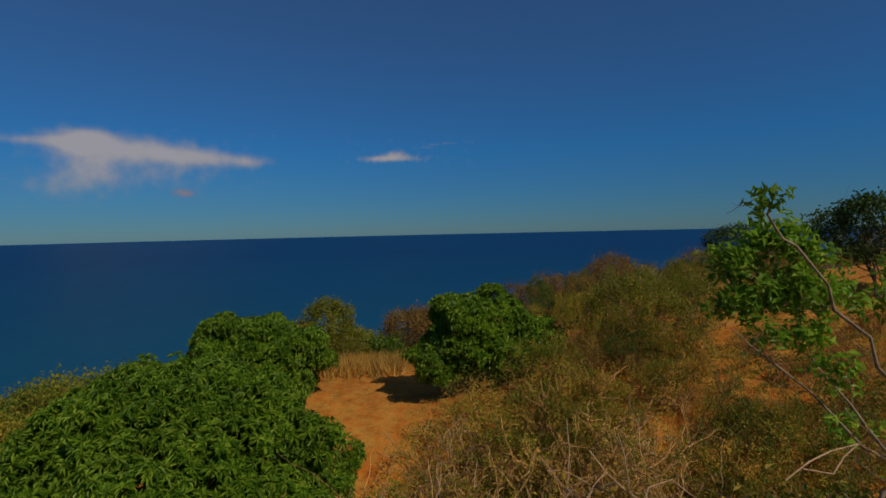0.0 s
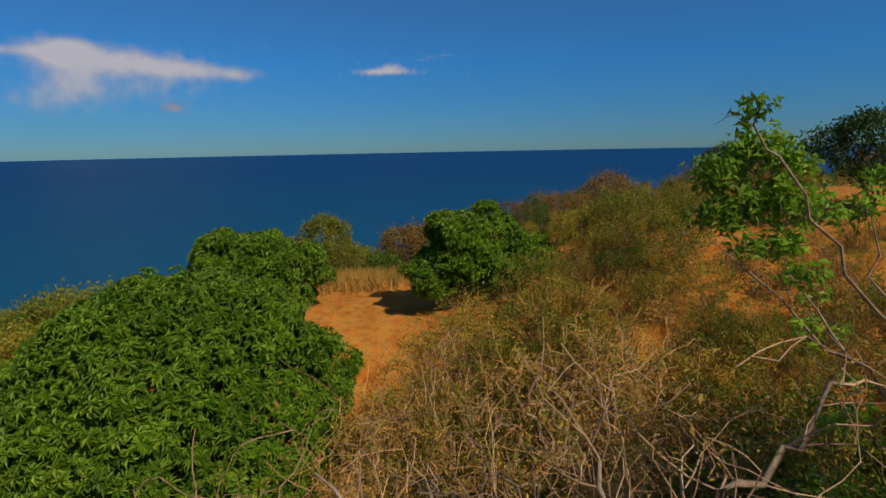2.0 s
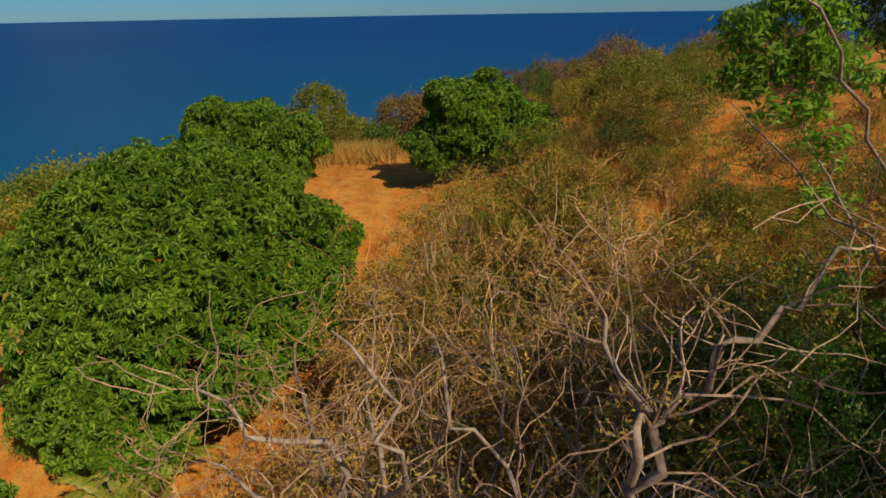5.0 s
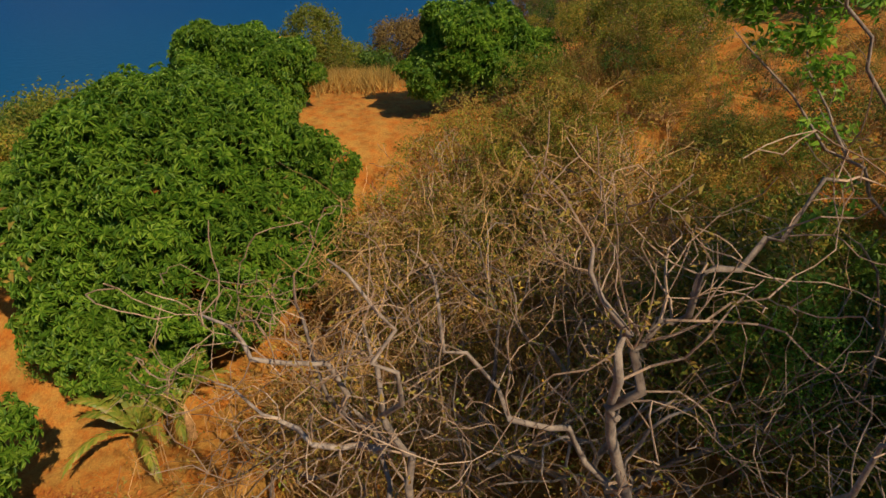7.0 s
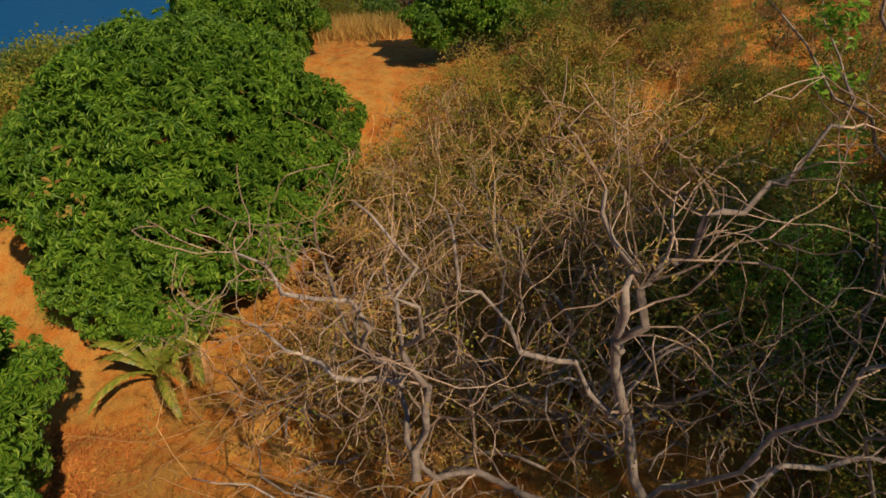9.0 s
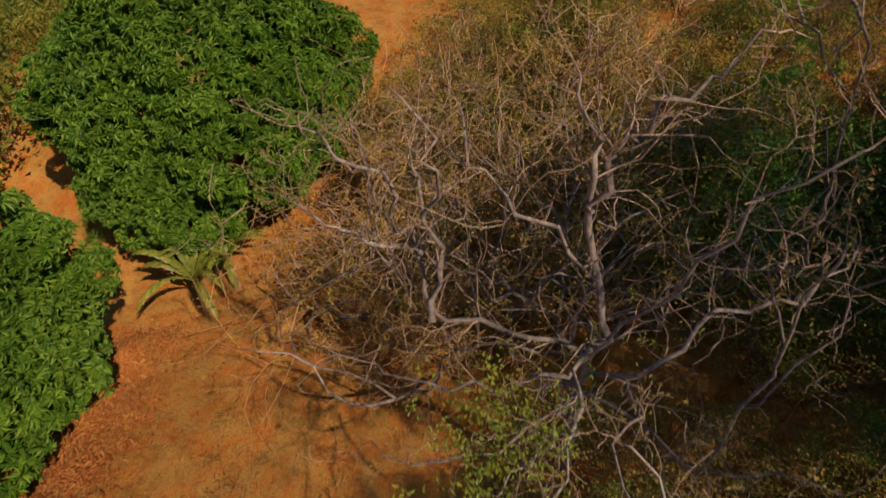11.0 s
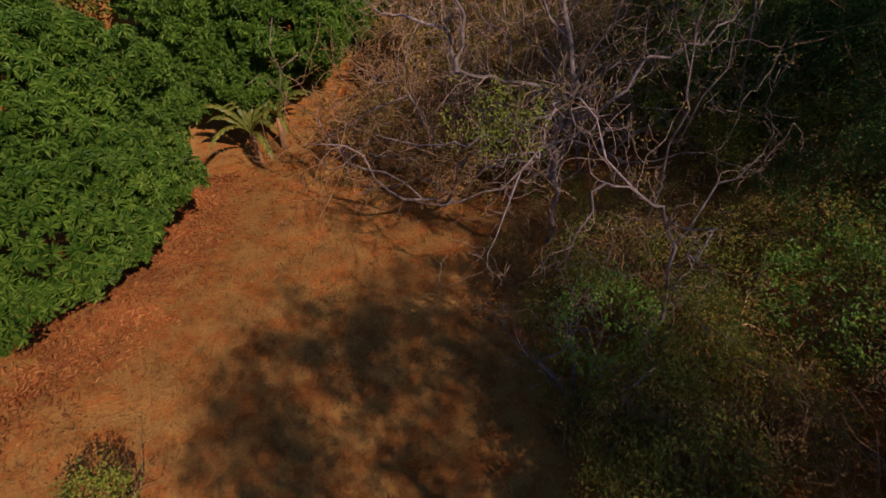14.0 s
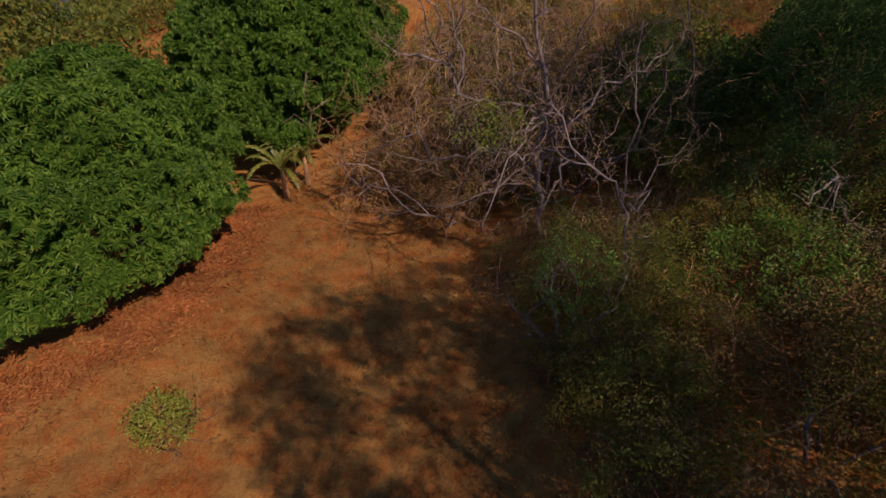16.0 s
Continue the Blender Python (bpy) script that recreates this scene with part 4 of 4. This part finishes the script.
# ---- tan half-bare brush filling the gully ----
r = rand_seed(57)
def dry_brush(x, y, h, leaf, share, rng, label):
    z = land_z(x, y) - 0.05
    ob = thing("dry_brush", (x, y, z), label, "bush", "dry brush in the gully")
    paths, tips = [], []
    for k in range(6):
        a = k * 2.4
        d = np.array([math.cos(a) * rng.uniform(0.2, 0.9), math.sin(a) * rng.uniform(0.2, 0.9), 1.0])
        grow(paths, tips, (math.cos(a) * 0.2, math.sin(a) * 0.2, -0.05), d, h * 0.5, 0.022, 3, rng, 3, 0.42, 0.02, (28, 75), (0.5, 0.85), 4)
    tagged(part("twigwork", tubes([(q, np.maximum(w, 0.011)) for q, w in paths], 3), TAN, ob, "dense tan twigs"), kind="stuff")
    ends = [t for t in tips if t[2] == 0 and rng.random() < share]
    part("foliage", scatter(SMALL_SPRAYS, np.array([t[0] for t in ends]), np.array([t[1] for t in ends]), rng, (0.7, 1.3)), leaf, ob, "thin scatter of small leaves")
    return ob


tan = [dry_brush(-0.5, 9.0, 3.4, GOLD, 0.6, r, "tan half-bare brush with few golden leaves"), dry_brush(1.5, 11.5, 3.0, YELLOW, 0.3, r, "tan half-bare brush with olive leaves"), dry_brush(3.6, 13.5, 2.6, GOLD, 0.6, r, "tan brush with withered leaves")]
for i in range(110):
    px, py = r.uniform(-5.2, 7), r.uniform(8.0, 17.5)
    if px < -5.0 + max(0, py - 10) * 0.30 or (px < -3.4 and py < 10.5) or (px > -1 and py < 9.5) or (px > 1.2 and py < 10.4):
        continue
    sc = r.uniform(0.7, 1.35)
    copy_thing(tan[int(r.integers(0, 3))], Matrix.Translation((px, py, land_z(px, py) - 0.05)) @ Matrix.Rotation(r.uniform(0, 6.28), 4, "Z") @ Matrix.Diagonal((sc, sc, sc * r.uniform(0.8, 1.2), 1)))

# ---- undergrowth in the shade of the bank ----
r = rand_seed(61)
kinds = [bush_tree("shrub", 3 + i, -4, 1.7, 1.1, leaf, r, lab, "shrub", 5, 26, TINY_SPRAYS, None, 0.15, 7, group="undergrowth on the shaded bank", base=0.05, level=2) for i, (leaf, lab) in enumerate(((OLIVE, "low olive shrub in the undergrowth"), (YELLOW, "low yellow-green shrub in the undergrowth"), (DRYLEAF, "half-withered brown shrub in the undergrowth")))]
for i in range(190):
    px, py = r.uniform(-0.5, 14), r.uniform(-12, 9)
    if px < 1.5 + max(0, py + 1) * 0.3 + r.uniform(-0.6, 0.6) or (px < 7 and py > 2.4):
        continue
    sc = r.uniform(0.6, 1.2) + 0.35 * min(1, max(0, px - 1.5) / 2.5)
    copy_thing(kinds[int(r.integers(0, 3))], Matrix.Translation((px, py, land_z(px, py) - 0.05)) @ Matrix.Rotation(r.uniform(0, 6.28), 4, "Z") @ Matrix.Diagonal((sc, sc, sc, 1)))


for i in range(24):
    px, py, sc = r.uniform(4.5, 12), r.uniform(-11, -4), r.uniform(0.35, 0.7)
    copy_thing(tan[int(r.integers(0, 3))], Matrix.Translation((px, py, land_z(px, py) - 0.05)) @ Matrix.Rotation(r.uniform(0, 6.28), 4, "Z") @ Matrix.Diagonal((sc, sc, sc, 1)))
for px, py, k, sc in ((1.4, 2.2, 2, 0.75), (2.4, 1.4, 0, 0.8), (3.2, 2.6, 2, 1.0), (2.0, 4.2, 2, 0.9), (3.6, 4.0, 1, 1.0), (1.0, 3.4, 0, 0.6), (4.4, 2.4, 2, 0.9), (3.0, 0.6, 1, 0.8), (4.8, 4.2, 2, 1.0), (2.9, 5.6, 1, 0.9), (5.8, 3.2, 1, 1.0), (1.8, 0.2, 0, 0.6)):
    copy_thing(kinds[k], Matrix.Translation((px, py, land_z(px, py) - 0.05)) @ Matrix.Rotation(px * 7, 4, "Z") @ Matrix.Diagonal((sc, sc, sc, 1)))


def shade_tree(x, y, h, radius, rng, label, lean=(0.0, 0.0), holes=0.27):
    """A tall tree with a pale clean trunk and a high dense crown, set out of view to cast shade."""
    z = land_z(x, y) - 0.1
    ob = thing("tall_tree", (x, y, z), label, "tree", "tall trees on the bank")
    paths, tips = [], []
    limb(paths, tips, [(0, 0, 0), (0.15 + lean[0] * 0.2, lean[1] * 0.2, h * 0.25), (lean[0] * 0.5, lean[1] * 0.5, h * 0.5), (lean[0], lean[1], h * 0.75)], 0.16, 0.08, rng, 2, 3, h * 0.22, 3, 0.12)
    smooth(part("trunk", tubes([q for q in paths if q[0][-1][2] > h * 0.4 or q[1][0] > 0.1], 7), BARK, ob, "pale smooth trunk"))
    P, N = crown_points(lumpy(lean[0], lean[1], h * 0.78, radius * 0.8, radius * 0.8, h * 0.2, 10, rng, 0.5), 7, rng, 0.7, holes=holes)
    part("crown", scatter(SCRUB_SPRAYS, P, N + rng.normal(0, 0.5, N.shape), rng), GREENISH, ob, "high green crown")
    return ob


# added beyond the view so that their crowns shade the bank and gully
for tx, ty, th, tr, lean in ((10.9, 0.2, 14.0, 4.0, (-0.5, -2.2)), (11.6, -16.2, 16.5, 4.8, (0, 0)), (12.0, -12.6, 15.0, 3.7, (0, 0)), (16.6, -2.4, 14.0, 4.0, (0, 0)), (12.8, 0.4, 14.0, 4.0, (0, 0)), (14.8, 4.6, 13.5, 4.2, (0, 0)), (7.2, -12.4, 12.6, 4.6, (0, 0))):
    shade_tree(tx, ty, th, tr, r, "tall leafy tree with a pale trunk, added unseen to shade the bank", lean, 0.24 if th < 13 else 0.18)

# single shrubs in the shade
bush_tree("shrub", 2.2, -2.0, 4.4, 1.0, LUSH, r, "thin pale-stemmed shrub with fresh green leaves", "shrub", 4, 12, SMALL_SPRAYS, BARK, 0.3, 6, base=0.5)
bush_tree("shrub", 3.8, -2.1, 3.8, 1.0, YELLOW, r, "yellow-green leafy shrub in half shade", "shrub", 4, 16, SMALL_SPRAYS, None, 0.2, 6, base=0.1)
dry_brush(4.0, 0.1, 4.0, DRYLEAF, 0.6, r, "rust-brown withered brush on the bank")
dry_tree(6.5, -6.0, 3.9, r, "low bare shrub with pale forked branches", 4, YELLOW, 0.02, 0.8, 2, 0.7)
bush_tree("bush", -13.6, 13.6, 1.9, 0.9, LUSH, r, "fresh bright green shoots beside the mango tree", "bush", 3, 20, SMALL_SPRAYS, None, 0.1, 6, base=0.1)

# ---- leaning young tree close to the bank ----
def young_tree(rng):
    at = (8.6, 7.2, land_z(8.6, 7.2))
    ob = thing("young_tree", at, "slender leaning young tree with bright green leaves", "tree")
    off = np.array(at)
    paths, tips = [], []
    mains = [([(8.6, 7.2, -2.4), (7.9, 6.8, 1.5), (6.4, 6.0, 5.2), (4.9, 5.5, 7.05), (4.05, 5.5, 8.08), (3.57, 5.5, 8.95), (3.29, 5.5, 9.25)], 0.05, 0.008),
             ([(6.4, 6.0, 5.2), (5.2, 5.9, 6.1), (4.1, 6.0, 7.1), (3.3, 6.1, 7.8)], 0.035, 0.008), ([(4.9, 5.8, 6.2), (4.4, 6.2, 7.3), (4.2, 6.4, 8.2)], 0.025, 0.008), ([(5.4, 5.5, 6.0), (5.6, 6.2, 7.2), (5.5, 6.6, 8.2)], 0.03, 0.008), ([(7.6, 6.6, 2.4), (6.2, 6.2, 4.4), (5.2, 6.0, 5.4)], 0.03, 0.008)]
    for pts, r0, r1 in mains:
        pts = [np.array(q) - off for q in pts]
        limb(paths, tips, pts, r0 * 0.7, r1 * 0.8, rng, 0, 1, 0.5, 2)
    smooth(part("trunk", tubes(paths, 6), BARK, ob, "thin pale leaning stem"))
    P, N = [], []
    for c, rad, n in (((3.3, 5.5, 9.25), (0.20, 0.2, 0.12), 10), ((3.45, 6.2, 8.55), (0.30, 0.3, 0.22), 44), ((3.85, 6.2, 8.75), (0.34, 0.3, 0.22), 50), ((4.3, 6.3, 8.70), (0.34, 0.3, 0.24), 46), ((3.5, 6.2, 8.10), (0.36, 0.3, 0.20), 44), ((4.0, 6.2, 8.25), (0.40, 0.3, 0.24), 60), ((4.4, 6.2, 8.15), (0.34, 0.3, 0.22), 44),
                      ((4.15, 6.1, 7.75), (0.28, 0.3, 0.20), 26), ((4.35, 6.1, 7.40), (0.22, 0.3, 0.16), 14), ((5.2, 6.3, 8.1), (0.30, 0.3, 0.22), 16), ((5.6, 6.5, 8.35), (0.4, 0.4, 0.24), 24), ((4.8, 6.1, 6.6), (0.4, 0.4, 0.4), 16), ((5.3, 6.0, 5.6), (0.5, 0.4, 0.4), 16), ((3.7, 6.2, 7.7), (0.3, 0.3, 0.16), 12)):
        q = rng.normal(0, 0.5, (int(n * 0.58), 3)) * np.array(rad) + np.array(c) - off
        P.append(q)
        N.append(rng.normal(0, 0.5, (int(n * 0.58), 3)) + np.array([0.35, -0.5, 0.55]))
    part("foliage", scatter([leaf_cluster(12, 0.125, 0.052, (-30, 50), 0.03, rng, 0.05) for i in range(3)], np.concatenate(P), np.concatenate(N), rng), LUSH, ob, "bright green pinnate leaves")
    return ob


young_tree(rand_seed(71))


# ---- grass and fallen leaves ----
def blades(region, count, height, rng, name, label, mat, lean=0.5, width=0.012):
    V, Fc = [], []
    for i in range(count):
        x, y = region(rng)
        z = land_z(x, y)
        a, h = rng.uniform(0, 6.28), height * rng.uniform(0.5, 1.2)
        d = np.array([math.cos(a), math.sin(a), 0]) * width
        t = np.array([rng.normal(0, lean), rng.normal(0, lean), 1.0]) * h
        b = len(V)
        p = np.array([x, y, z - 0.02])
        V += [p - d, p + d, p + t * 0.6 + d * 0.6, p + t]
        Fc += [(b, b + 1, b + 2), (b, b + 2, b + 3)]
    ob = new(name, mesh_from(name, np.array(V), Fc, mat))
    return tagged(ob, label, "grass", kind="stuff")


blades(lambda q: (-9.5 + 6.5 * q.random() ** 1.5 + q.normal(0, 0.4), 34.4 + q.normal(0, 1.4)), 5500, 1.2, rand_seed(81), "dry_grass", "tall golden dry grass behind the clearing", GOLDGRASS, 0.4, 0.03)
blades(lambda q: (q.uniform(-12, 6), q.uniform(-10, 11)), 27000, 0.13, rand_seed(82), "dry_grass", "short trampled straw on orange soil", STRAW, 1.2)
blades(lambda q: (q.uniform(-8, 12), q.uniform(14, 34)), 2500, 0.08, rand_seed(83), "dry_grass", "short straw on the dirt clearing", STRAW, 1.0, 0.02)


def fallen_leaves(count, rng):
    """Dry mango leaves lying curled on the soil under the crown's edge."""
    V, Fc = [], []
    for i in range(count):
        y = rng.uniform(-4.5, 9.5)
        x = -10.2 - 0.10 * abs(y - 3) - 0.55 * max(0, -y - 0.5) + rng.normal(0, 0.9)
        z = land_z(x, y) + rng.uniform(0.01, 0.06)
        a, l = rng.uniform(0, 6.28), rng.uniform(0.12, 0.24)
        d, w = np.array([math.cos(a), math.sin(a), rng.normal(0, 0.25)]) * l, np.array([-math.sin(a), math.cos(a), rng.normal(0, 0.3)]) * l * 0.16
        p, b = np.array([x, y, z]), len(V)
        V += [p, p + d * 0.5 + w + (0, 0, 0.02), p + d, p + d * 0.5 - w + (0, 0, 0.02)]
        Fc += [(b, b + 1, b + 2), (b, b + 2, b + 3)]
    ob = new("leaf_litter", mesh_from("leaf_litter", np.array(V), Fc, LITTER))
    return tagged(ob, "thick rust-coloured fallen leaves along the mango crown's edge", "fallen leaves", kind="stuff")


fallen_leaves(9000, rand_seed(91))
